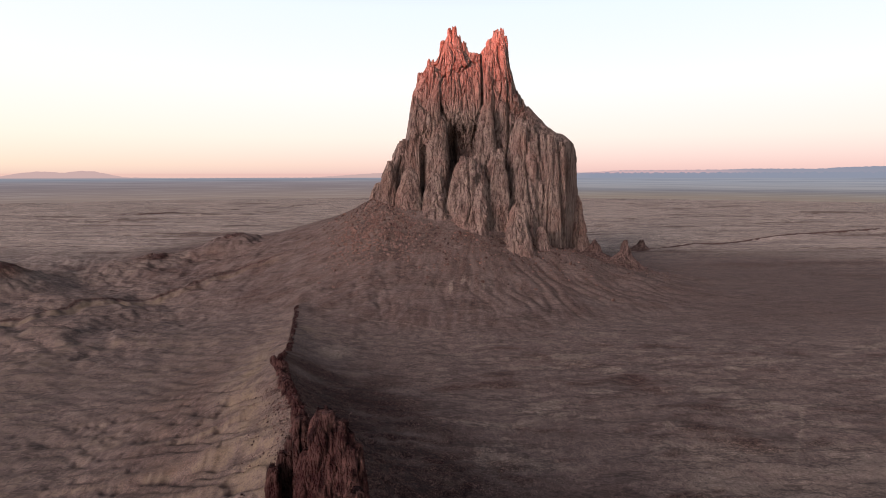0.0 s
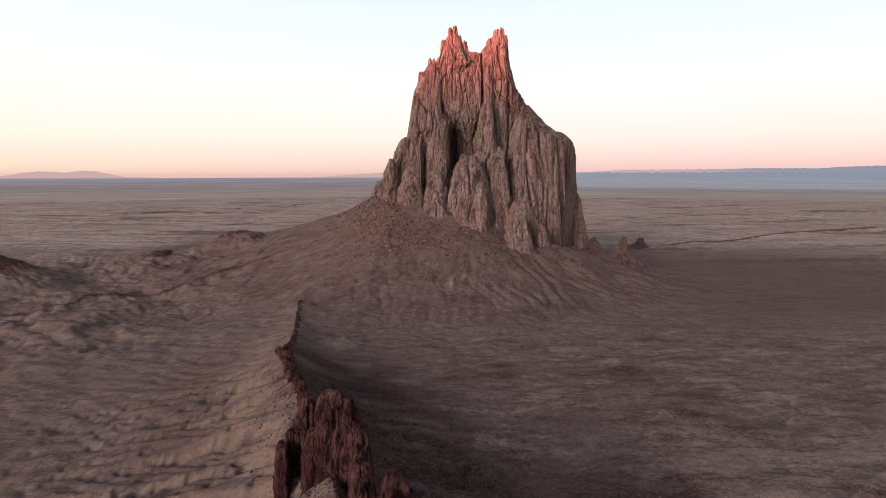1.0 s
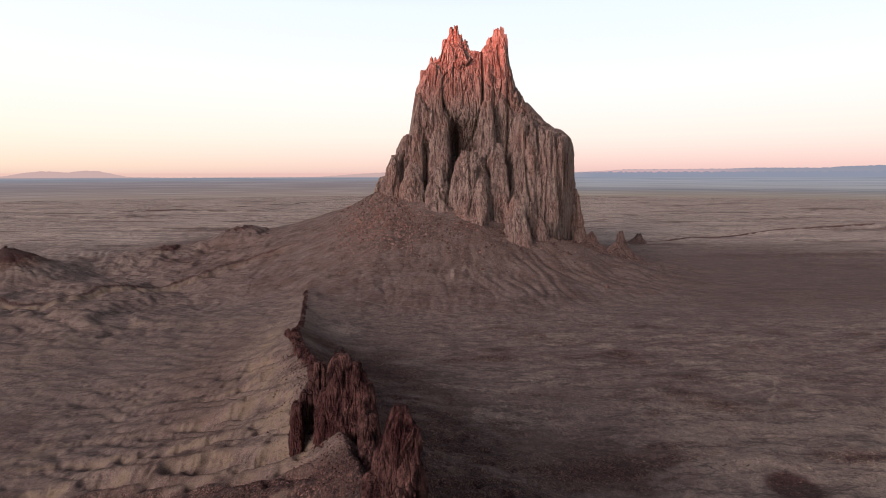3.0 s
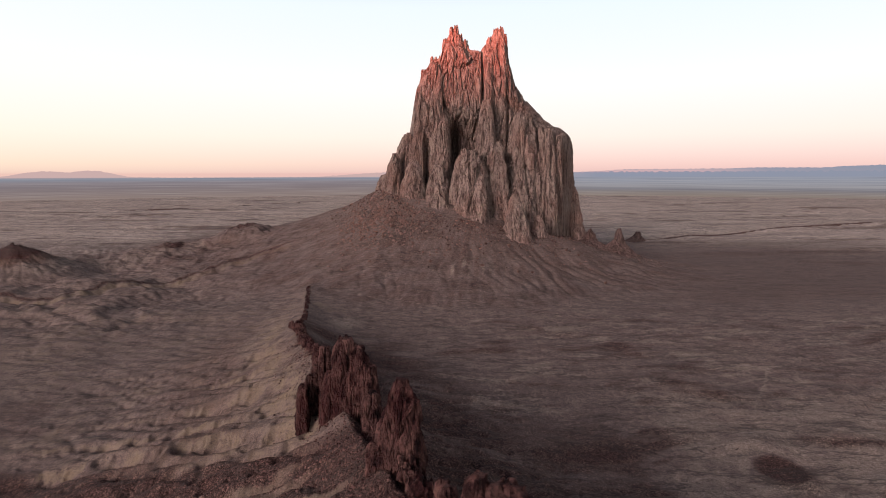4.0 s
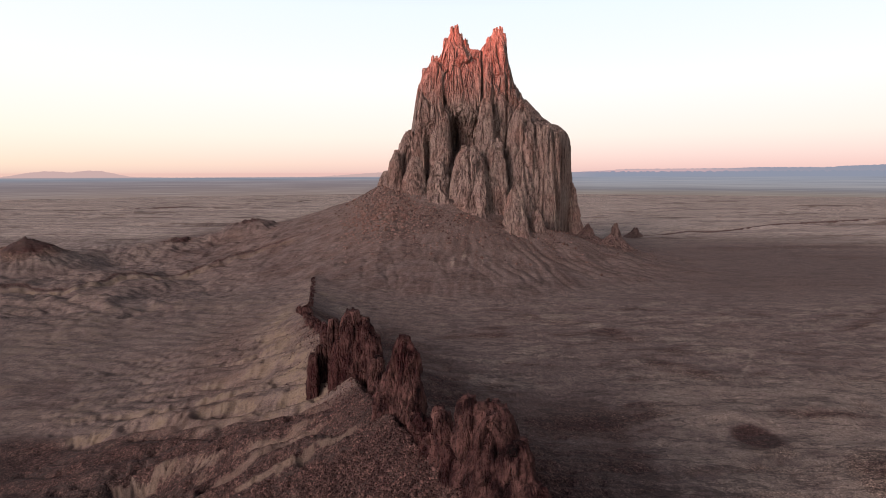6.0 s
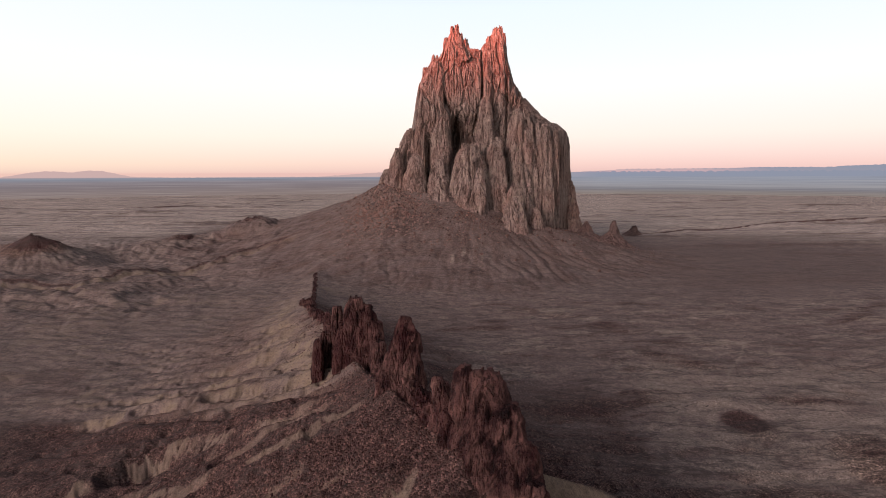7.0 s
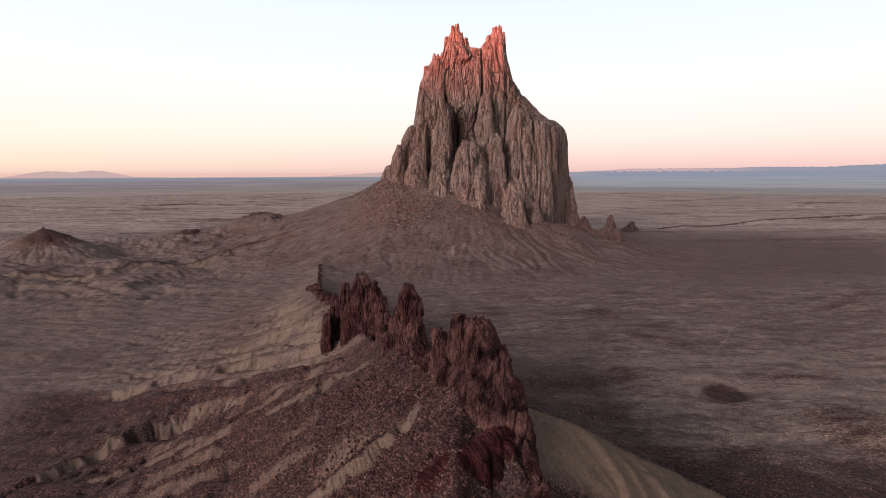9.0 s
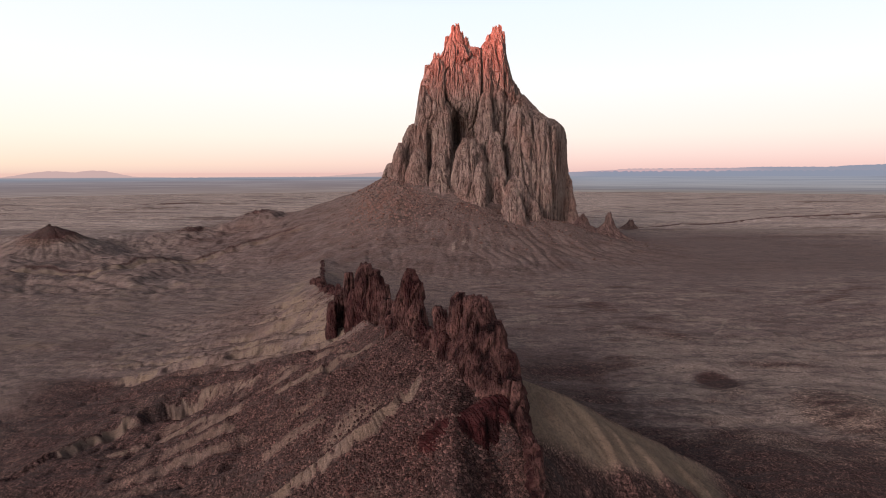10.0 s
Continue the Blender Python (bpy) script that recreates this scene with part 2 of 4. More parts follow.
def bank_at(x, y):
    """Rise of the clay banks, and how much one stands on a bare face."""
    rise, bare = np.zeros(x.shape), np.zeros(x.shape)
    wob = 1.6 * noise2(x / 13, y / 13, 140)
    sel = (x < 10) & (x > -300) & (y > -1030) & (y < -590)
    if not sel.any():
        return rise, bare
    sx, sy, wob = x[sel], y[sel], wob[sel]
    r_all, b_all = np.zeros(sx.shape), np.zeros(sx.shape)
    for n, bank in enumerate(BANKS):
        best, off, along, high = (np.full(sx.shape, v) for v in (1e9, 99.0, 0.0, 0.0))
        run = 0.0
        for a, b in zip(bank, bank[1:]):
            ex, ey = b[0] - a[0], b[1] - a[1]
            el = math.hypot(ex, ey)
            k = np.clip(((sx - a[0]) * ex + (sy - a[1]) * ey) / (el * el), 0, 1)
            d = np.hypot(sx - a[0] - k * ex, sy - a[1] - k * ey)
            near = d < best
            best = np.where(near, d, best)
            off = np.where(near, d * np.sign((sy - a[1]) * -ex + (sx - a[0]) * ey), off)
            along = np.where(near, run + k * el, along)
            high = np.where(near, a[2] + k * (b[2] - a[2]), high)
            run += el
        # flutes cut back into the face
        flute = gully2(along / 10, off / 60, 3, 141 + n)
        o = off + wob - high * 0.95 * (1 - flute) + 0.42 * high
        wide = 0.95 * high + 0.3
        up = np.where(o < 0, smooth(-wide, 0, o), np.exp(-np.maximum(o, 0) / (3.2 * high + 3)))
        r_all = np.maximum(r_all, high * up) - 0.22 * high * np.exp(-((o + wide + 1.5) / 3) ** 2)
        b_all = np.maximum(b_all, smooth(-wide - 0.8, -wide * 0.75, o) * smooth(0.8, -0.5, o) * smooth(0.5, 2.0, high) * smooth(0.04, 0.24, flute) * smooth(-0.42, 0.02, noise2(along / 24, n * 7.3, 150)))
    rise[sel], bare[sel] = r_all, b_all
    return rise, bare


def spurs_at(x, y, d, zc, left):
    """Rise of the rubble spurs that run down the near left flank, and the fluted clay on their steep sides."""
    u, v = -0.97 * x - 0.24 * y, 0.97 * y - 0.24 * x
    p = (v + 6 * noise2(u / 55, v / 55, 160) + 1.6 * noise2(u / 15, v / 15, 161)) / 17
    i = np.floor(p)
    f = p - i
    flute = gully2(u / 6.5, i * 3.7, 2, 162)
    edge = 0.36 + 0.16 * (1 - flute)
    rise = np.where(f < edge, smooth(0, 1, f / edge), 1 - smooth(0, 1, (f - edge) / (1 - edge)))
    on = left * smooth(12, 32, d) * smooth(165, 90, d) * smooth(-790, -830, y + 0.2 * (x + 60)) * smooth(-1050, -1015, y) * np.clip(zc / 55, 0, 1)
    bare = smooth(0.06, 0.16, f) * smooth(edge, edge - 0.10, f) * smooth(0.05, 0.30, noise2(u / 34, i * 5.3, 163) + 0.25 * noise2(u / 9, v / 9, 164))
    return 4.6 * rise * on * (0.7 + 0.5 * noise2(i * 2.3, u / 120, 165)), bare * on


def cone(x, y, cx, cy, r, h, p=1.5):
    return h * np.maximum(0, 1.09 - np.sqrt(((x - cx) ** 2 + (y - cy) ** 2) / (r * r) + 0.0081)) ** p


def hill_rills(x, y, cx, cy, r, h, p):
    """A bare clay hill with rills down its sides."""
    a = np.arctan2(y - cy, x - cx)
    d = np.hypot(x - cx, y - cy) / r
    return cone(x, y, cx, cy, r, h, p) - 0.09 * h * smooth(0.12, 0.4, d) * smooth(1.0, 0.7, d) * (1 - gully2(a * 6 + 0.3 * noise2(x / 20, y / 20, 94), d * 2, 2, 95))


def talus_at(x, y):
    """Height of the scree round the butte, and how far up it one is (0 to 1)."""
    k = np.clip(x, -95, 215)
    dx, dy = x - k, y - 10 - 0.6 * np.maximum(0, -120 - x)
    r = np.hypot(dx, dy) + 1e-6
    ca = dx / r
    inner = 62 + 68 * np.abs(dy) / r
    lft = np.maximum(0, -ca)
    reach = 333 + 400 * lft ** 2 - 110 * np.maximum(0, ca) - 120 * smooth(60, 260, x) * (1 - np.abs(ca))
    top = np.interp(x, [-160, -100, 20, 100, 145, 210, 260], [121, 108, 93, 66, 52, 40, 26])
    f = np.clip(1 - (r - inner) / reach, 0, 1.08)
    return (top + 5) * f ** 2, np.clip(f, 0, 1), np.arctan2(dy, dx * 1.0 + (k - 55))


def base_height(x, y):
    x, y = np.broadcast_arrays(np.asarray(x, float), np.asarray(y, float))
    far = np.hypot(x, y + 1160)
    z = -5 + 5 * noise2(x / 420, y / 420, 3) * smooth(200, 600, far) + 1.6 * fbm2(x / 70, y / 70, 3, 5)
    # talus with rills that run down from the cliff
    tal, up, ang = talus_at(x, y)
    rill = gully2(ang * 9 + 0.9 * noise2(x / 70, y / 70, 8), np.hypot(x - 55, y) / 240, 3, 9)
    z = z + tal - 11 * up * (1.15 - up) * smooth(0.0, 0.2, up) * (1 - rill)
    z = z + 0.5 * up * fbm2(x / 6, y / 6, 3, 14)
    # badland benches on the left
    bad = smooth(-230, -420, x) * smooth(-620, -420, y) * smooth(330, 60, y)
    b = fbm2(x / 150, y / 95, 4, 21) * 11 + 5
    step = np.floor(b / 5.0) * 5.0 + 5.0 * smooth(0.30, 0.75, b / 5.0 - np.floor(b / 5.0))
    z = z + bad * (step - 3 - 5.0 * (1 - gully2(x / 60, y / 52, 4, 25)))
    off = scarp_at(x, y)
    z = z + 6.5 * smooth(-11, 1, off) * smooth(130, 30, off) * smooth(-240, -330, x) + bad * 1.5 * smooth(-16, -8, off) * smooth(1, -4, off) * (gully2(x / 9, y / 30, 2, 93) - 1)
    # left hills
    z = z + hill_rills(x, y, -735, -171, 110, 48, 1.1) + cone(x, y, -695, -150, 150, 10) + hill_rills(x, y, -574, 12, 80, 26, 1.1)
    z = z + cone(x, y, -452, 80, 56, 22, 0.8) * (0.75 + 0.5 * ridge2(x / 22, y / 22, 3, 99)) + hill_rills(x, y, -630, -40, 85, 20, 1.1) + cone(x, y, -412, 80, 45, 9, 0.9) + cone(x, y, -510, 40, 60, 9, 1.2)
    # ridge of the dike
    d, side, (zc, rl, rr) = crest_at(x, y)
    left = side < 0
    reach = np.where(left, rl, rr) * (1 + 0.18 * noise2(x / 60, y / 60, 31))
    rise = zc * np.exp(-d / np.maximum(reach, 1))
    z = z + rise + spurs_at(x, y, d, zc, left)[0]
    # gullies down the flanks
    warp = noise2(x / 45, y / 45, 33)
    q = y + 0.42 * x + 8 * warp
    mid = smooth(2, 26, d) * np.exp(-np.maximum(0, d - 80) / 80) * np.clip(zc / 55, 0, 1.2)
    fan_a = np.arctan2(y + 947, 62 - x) * 105 + 3 * warp          # spurs that fan out from the near crest
    near = smooth(-850, -885, y + 0.25 * (x + 60))
    n_near = noise2(fan_a / 17 + 4.3, np.hypot(x - 62, y + 947) / 260, 35) + 0.35 * noise2(fan_a / 7, x / 120, 39)
    n_far = noise2(q / 25, x / 420, 35) + 0.45 * noise2(q / 11, x / 200, 39)
    cut = smooth(0.16, -0.16, n_near) * near + smooth(0.3, -0.3, n_far) * (1 - near)
    sides = 4 * cut * (1 - cut)
    teeth = gully2((x + 0.3 * warp * 10) / 8, q / 30, 2, 36)
    gul = gully2(q / 15 + 0.3 * noise2(x / 30, y / 30, 34), x / 130, 3, 36) * (1 - near) + teeth * near
    qr = y - 0.35 * x + 5 * noise2(x / 30, y / 30, 37)
    gulr = gully2(qr / 15, x / 60, 3, 38)
    z = z - np.where(left, mid * (1.2 * (1 - near) * cut + 2.6 * near * cut - 0.5 + (2.8 * (1 - near) + 1.2 * near) * (1 - gul)) - bank_at(x, y)[0], mid * 2.0 * (1 - gulr))
    for a, b in zip(SPUR, SPUR[1:]):
        ex, ey = b[0] - a[0], b[1] - a[1]
        k = np.clip(((x - a[0]) * ex + (y - a[1]) * ey) / (ex * ex + ey * ey), 0, 1)
        ds = np.hypot(x - a[0] - k * ex, y - a[1] - k * ey)
        zs = a[2] + k * (b[2] - a[2]) - ds * (0.62 + 0.15 * gully2((x + 0.5 * y) / 13, ds / 60, 2, 46)) - 2
        z = np.maximum(z, zs)
    # rough plain on the left, with shallow washes
    rough = smooth(-60, -200, x) * smooth(-300, -420, y) * smooth(900, 650, far) * smooth(1.0, 0.2, bad)
    wx = x + 14 * noise2(x / 50, y / 50, 42)
    z = z - 1.5 * rough * (1 - gully2(wx / 75, (y + 0.3 * wx) / 24, 4, 41))
    open_l = smooth(-20, -90, x) * smooth(-190, -320, y) * smooth(1100, 800, far)
    z = z - 0.55 * open_l * (1 - gully2((x + 0.5 * y + 3 * warp) / 26, (y - 0.15 * x) / 8, 4, 130))
    open_r = smooth(0, 60, x) * smooth(-150, -320, y) * smooth(1100, 800, far)
    z = z - 0.5 * open_r * (1 - gully2((x - 0.5 * y) / 21, y / 12, 4, 131))
    # right mounds and the small dark hollow
    z = z + cone(x, y, 250, -822, 55, 7, 1.3) + cone(x, y, 168, -888, 62, 6, 1.2) - cone(x, y, 190, -763, 26, 3, 0.7) + 1.2 * cone(x, y, 190, -735, 30, 3)
    rough_r = smooth(10, 60, x) * smooth(-420, -560, y)
    z = z - 2.0 * rough_r * (1 - gully2(x / 80, (y - 0.2 * x) / 30, 4, 44))
    # far scarp on the right, wash on the left, low benches in the distance
    sx, sy = 905.0, 440.0
    sl = math.hypot(sx, sy)
    k = ((x - 550) * sx + (y - 410) * sy) / sl
    off = ((y - 410) * sx - (x - 550) * sy) / sl + 25 * noise2(x / 160, y / 160, 51) + 10 * noise2(x / 40, y / 40, 52)
    z = z + 5 * smooth(-4, 10, off) * smooth(-120, 120, k) * smooth(900, 100, off)
    ax, ay = 415.0, 745.0
    al = math.hypot(ax, ay)
    k = ((x + 1385) * ax + (y - 1640) * ay) / al
    off = ((y - 1640) * ax - (x + 1385) * ay) / al + 60 * noise2(x / 300, y / 300, 53)
    z = z - 14 * np.exp(-(off / 16) ** 2) * smooth(-300, 0, k) * smooth(1200, 850, k)
    b = fbm2(x / 900, y / 500, 4, 55) * 11
    step = np.floor(b / 8) * 8 + 8 * smooth(0.4, 0.6, b / 8 - np.floor(b / 8))
    z = z + step * smooth(1500, 2400, far) * smooth(4300, 3000, far)
    # an unseen rim, added on the sun's side only to keep the low sun off the plain
    th = np.arctan2(x, y + 1160)
    da = np.abs(np.angle(np.exp(1j * (th - SUN_AZ))))
    z = z + SUN_BLOCK * smooth(3200, 4500, far) * np.exp(-(da / radians(60)) ** 4) * (1 + 0.05 * fbm2(th * 9, far / 900, 3, 57))
    return z


SUN_BLOCK = 425


def rain(x0, x1, y0, y1, step, rounds, drops, steps, cut, lean, dull, seed):
    """Lets drops run down the slopes and cut gullies. Returns the corner, the step and the change of height."""
    X, Y = np.meshgrid(np.arange(x0, x1, step), np.arange(y0, y1, step), indexing="ij")
    z = base_height(X, Y)
    first = z.copy()
    z = z + 0.5 * step * fbm2(X / (6 * step), Y / (6 * step), 3, seed + 110)
    nx, ny = z.shape
    rs = np.random.RandomState(seed)
    for _ in range(rounds):
        gx, gy = (g.ravel() for g in np.gradient(z, step))
        px, py = rs.uniform(1, nx - 2, drops), rs.uniform(1, ny - 2, drops)
        vx, vy = np.zeros(drops), np.zeros(drops)
        acc = np.zeros(z.size)
        for _ in range(steps):
            i = px.astype(np.int64) * ny + py.astype(np.int64)
            sx, sy = gx[i], gy[i]
            slope = np.hypot(sx, sy)
            ux, uy = 0.5 * vx - sx, 0.5 * vy - sy
            n = np.hypot(ux, uy) + 1e-6
            keep = np.clip((ux * vx + uy * vy) / (n * (np.hypot(vx, vy) + 1e-6)), 0, 1) ** 2        # water that stands does not cut
            vx, vy = ux, uy
            acc += np.bincount(i, np.clip(slope * 2.0 - dull, 0, 0.8) * keep, z.size)
            px, py = np.clip(px + vx / n, 1, nx - 2), np.clip(py + vy / n, 1, ny - 2)
        a = np.sqrt(acc.reshape(nx, ny))
        a = (a + 0.5 * (np.roll(a, 1, 0) + np.roll(a, -1, 0) + np.roll(a, 1, 1) + np.roll(a, -1, 1))) / 3
        z = z - cut * np.clip(a - 0.9, 0, 3.5)
        z = z + 0.04 * (np.roll(z, 1, 0) + np.roll(z, -1, 0) + np.roll(z, 1, 1) + np.roll(z, -1, 1) - 4 * z)
    for _ in range(7):                       # banks fall back to the slope at which they stand
        for k, axis in ((1, 0), (-1, 0), (1, 1), (-1, 1)):
            z = np.minimum(z, np.roll(z, k, axis) + lean * step)
        for k in (1, -1):
            for l in (1, -1):
                z = np.minimum(z, np.roll(np.roll(z, k, 0), l, 1) + lean * 1.45 * step)
    edge = np.minimum(np.minimum(X - x0, x1 - step - X), np.minimum(Y - y0, y1 - step - Y))
    dz = np.clip(z - first, -9, 2)
    d = crest_at(X, Y)[0]
    keep = 0.6 + 0.4 * np.maximum(smooth(190, 90, d), smooth(0.02, 0.2, talus_at(X, Y)[1]))        # the open plain is worn less
    return x0, y0, step, dz * keep * smooth(2, 80, edge)


def carved(x, y):
    """How deep the gullies are cut at a place."""
    out = np.zeros(x.shape)
    for x0, y0, step, dz in GULLIES:
        fx, fy = (x - x0) / step, (y - y0) / step
        inside = (fx >= 0) & (fy >= 0) & (fx < dz.shape[0] - 1) & (fy < dz.shape[1] - 1)
        i, j = fx[inside].astype(np.int64), fy[inside].astype(np.int64)
        u, v = fx[inside] - i, fy[inside] - j
        out[inside] += (dz[i, j] * (1 - u) + dz[i + 1, j] * u) * (1 - v) + (dz[i, j + 1] * (1 - u) + dz[i + 1, j + 1] * u) * v
    return out


GULLIES = [rain(-340, 190, -1070, -560, 1.0, 8, 50000, 60, 0.11, 0.85, 0.16, 1), rain(-860, 420, -600, 30, 2.0, 8, 30000, 60, 0.045, 0.55, 0.12, 2)]


def ground_height(x, y):
    x, y = np.broadcast_arrays(np.asarray(x, float), np.asarray(y, float))
    return base_height(x, y) + carved(x, y)

# ---- mesh helpers ----
def grid_mesh(name, v, close=False, flip=False):
    """A mesh from an (n, m, 3) array of places; close joins the last row to the first."""
    n, m, _ = v.shape
    i = np.arange(n if close else n - 1)[:, None]
    j = np.arange(m - 1)[None, :]
    a, b = i * m + j, ((i + 1) % n) * m + j
    f = np.stack([a, b, b + 1, a + 1] if not flip else [a, a + 1, b + 1, b], -1).reshape(-1, 4)
    return raw_mesh(name, v.reshape(-1, 3), f)


def raw_mesh(name, verts, faces):
    me = bpy.data.meshes.new(name)
    k = faces.shape[1]
    me.vertices.add(len(verts))
    me.vertices.foreach_set("co", np.ascontiguousarray(verts, np.float32).ravel())
    me.loops.add(faces.size)
    me.loops.foreach_set("vertex_index", np.ascontiguousarray(faces, np.int32).ravel())
    me.polygons.add(len(faces))
    me.polygons.foreach_set("loop_start", np.arange(0, faces.size, k, dtype=np.int32))
    me.polygons.foreach_set("use_smooth", np.ones(len(faces), bool))
    me.update(calc_edges=True)
    return me


def mask(me, name, rgb):
    at = me.color_attributes.new(name, "FLOAT_COLOR", "POINT")
    c = np.ones((len(me.vertices), 4), np.float32)
    c[:, :rgb.shape[-1]] = rgb.reshape(-1, rgb.shape[-1])
    at.data.foreach_set("color", c.ravel())


# ---- materials ----
def material(name):
    m = bpy.data.materials.new(name)
    m.use_nodes = True
    tr = m.node_tree
    b = tr.nodes["Principled BSDF"]
    b.inputs["Roughness"].default_value = 0.95
    b.inputs["Specular IOR Level"].default_value = 0.12
    co = tr.nodes.new("ShaderNodeTexCoord").outputs["Object"]
    return m, tr, b, co


def noisen(tr, co, scale, detail=5, stretch=None, rough=0.55):
    if stretch:
        mp = tr.nodes.new("ShaderNodeMapping")
        mp.inputs["Scale"].default_value = stretch
        link(tr, co, mp.inputs[0])
        co = mp.outputs[0]
    n = tr.nodes.new("ShaderNodeTexNoise")
    n.inputs["Scale"].default_value, n.inputs["Detail"].default_value, n.inputs["Roughness"].default_value = scale, detail, rough
    link(tr, co, n.inputs[0])
    return n.outputs[0]


def span(tr, v, a, b):
    n = tr.nodes.new("ShaderNodeMapRange")
    n.inputs[1].default_value, n.inputs[2].default_value = a, b
    link(tr, v, n.inputs[0])
    return n.outputs[0]


def bumped(tr, b, height, distance, strength=1.0):
    n = tr.nodes.new("ShaderNodeBump")
    n.inputs["Distance"].default_value, n.inputs["Strength"].default_value = distance, strength
    link(tr, height, n.inputs["Height"])
    link(tr, n.outputs[0], b.inputs["Normal"])


def rock_material(name, base, light, dark, warm, bump=1.6, grain=0.35, long=1.0):
    """Weathered rock in upright columns: streaks, pale scars, dark joints, warm stains."""
    m, tr, b, co = material(name)
    streak = noisen(tr, co, 1.0, 6, (0.16, 0.16, 0.022 * long), 0.6)
    fine = noisen(tr, co, grain, 8, (1, 1, 0.45), 0.7)
    broad = noisen(tr, co, 0.018, 4)
    c = mixc(tr, span(tr, streak, 0.42, 0.66), base, light)
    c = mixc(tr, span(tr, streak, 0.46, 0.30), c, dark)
    c = mixc(tr, mathn(tr, "MULTIPLY", span(tr, broad, 0.45, 0.70), 0.8), c, warm)
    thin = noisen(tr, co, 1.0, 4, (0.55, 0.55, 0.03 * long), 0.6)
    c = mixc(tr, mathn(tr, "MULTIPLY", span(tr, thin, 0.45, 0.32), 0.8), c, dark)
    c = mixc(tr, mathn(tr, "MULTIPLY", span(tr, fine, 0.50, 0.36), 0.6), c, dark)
    c = mixc(tr, mathn(tr, "MULTIPLY", span(tr, fine, 0.56, 0.72), 0.55), c, light)
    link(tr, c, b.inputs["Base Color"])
    hgt = mathn(tr, "ADD", mathn(tr, "MULTIPLY", streak, 1.5), fine)
    bumped(tr, b, hgt, bump)
    return m


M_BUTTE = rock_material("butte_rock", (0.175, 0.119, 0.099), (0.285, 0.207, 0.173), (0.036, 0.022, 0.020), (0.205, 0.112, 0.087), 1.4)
# dike streaks go near black: deep shadow is put into the dark colour
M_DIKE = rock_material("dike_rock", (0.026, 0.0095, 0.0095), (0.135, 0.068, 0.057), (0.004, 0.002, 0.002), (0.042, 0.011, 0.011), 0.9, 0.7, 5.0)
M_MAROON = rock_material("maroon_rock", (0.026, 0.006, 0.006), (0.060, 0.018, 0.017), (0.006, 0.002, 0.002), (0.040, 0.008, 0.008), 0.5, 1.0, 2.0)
M_STONE = rock_material("loose_stone", (0.072, 0.041, 0.037), (0.14, 0.088, 0.076), (0.034, 0.020, 0.018), (0.105, 0.048, 0.038), 0.3, 2.0)
M_PINNACLE = rock_material("pinnacle_rock", (0.085, 0.052, 0.045), (0.16, 0.105, 0.09), (0.026, 0.016, 0.015), (0.10, 0.050, 0.040), 0.6, 0.5)
M_BOULDER = rock_material("talus_boulder", (0.11, 0.066, 0.054), (0.17, 0.112, 0.092), (0.06, 0.038, 0.033), (0.23, 0.12, 0.085), 0.8, 0.8)


def vary_stones(m):
    """Gives each loose stone its own tone."""
    tr = m.node_tree
    b = tr.nodes["Principled BSDF"]
    own = tr.nodes.new("ShaderNodeNewGeometry").outputs["Random Per Island"]
    src = b.inputs["Base Color"].links[0].from_socket
    k = mathn(tr, "POWER", own, 2.2)
    link(tr, mixc(tr, 1.0, src, mixc(tr, k, (0.40, 0.35, 0.35), (1.75, 1.62, 1.58)), "MULTIPLY"), b.inputs["Base Color"])


vary_stones(M_STONE)
vary_stones(M_BOULDER)


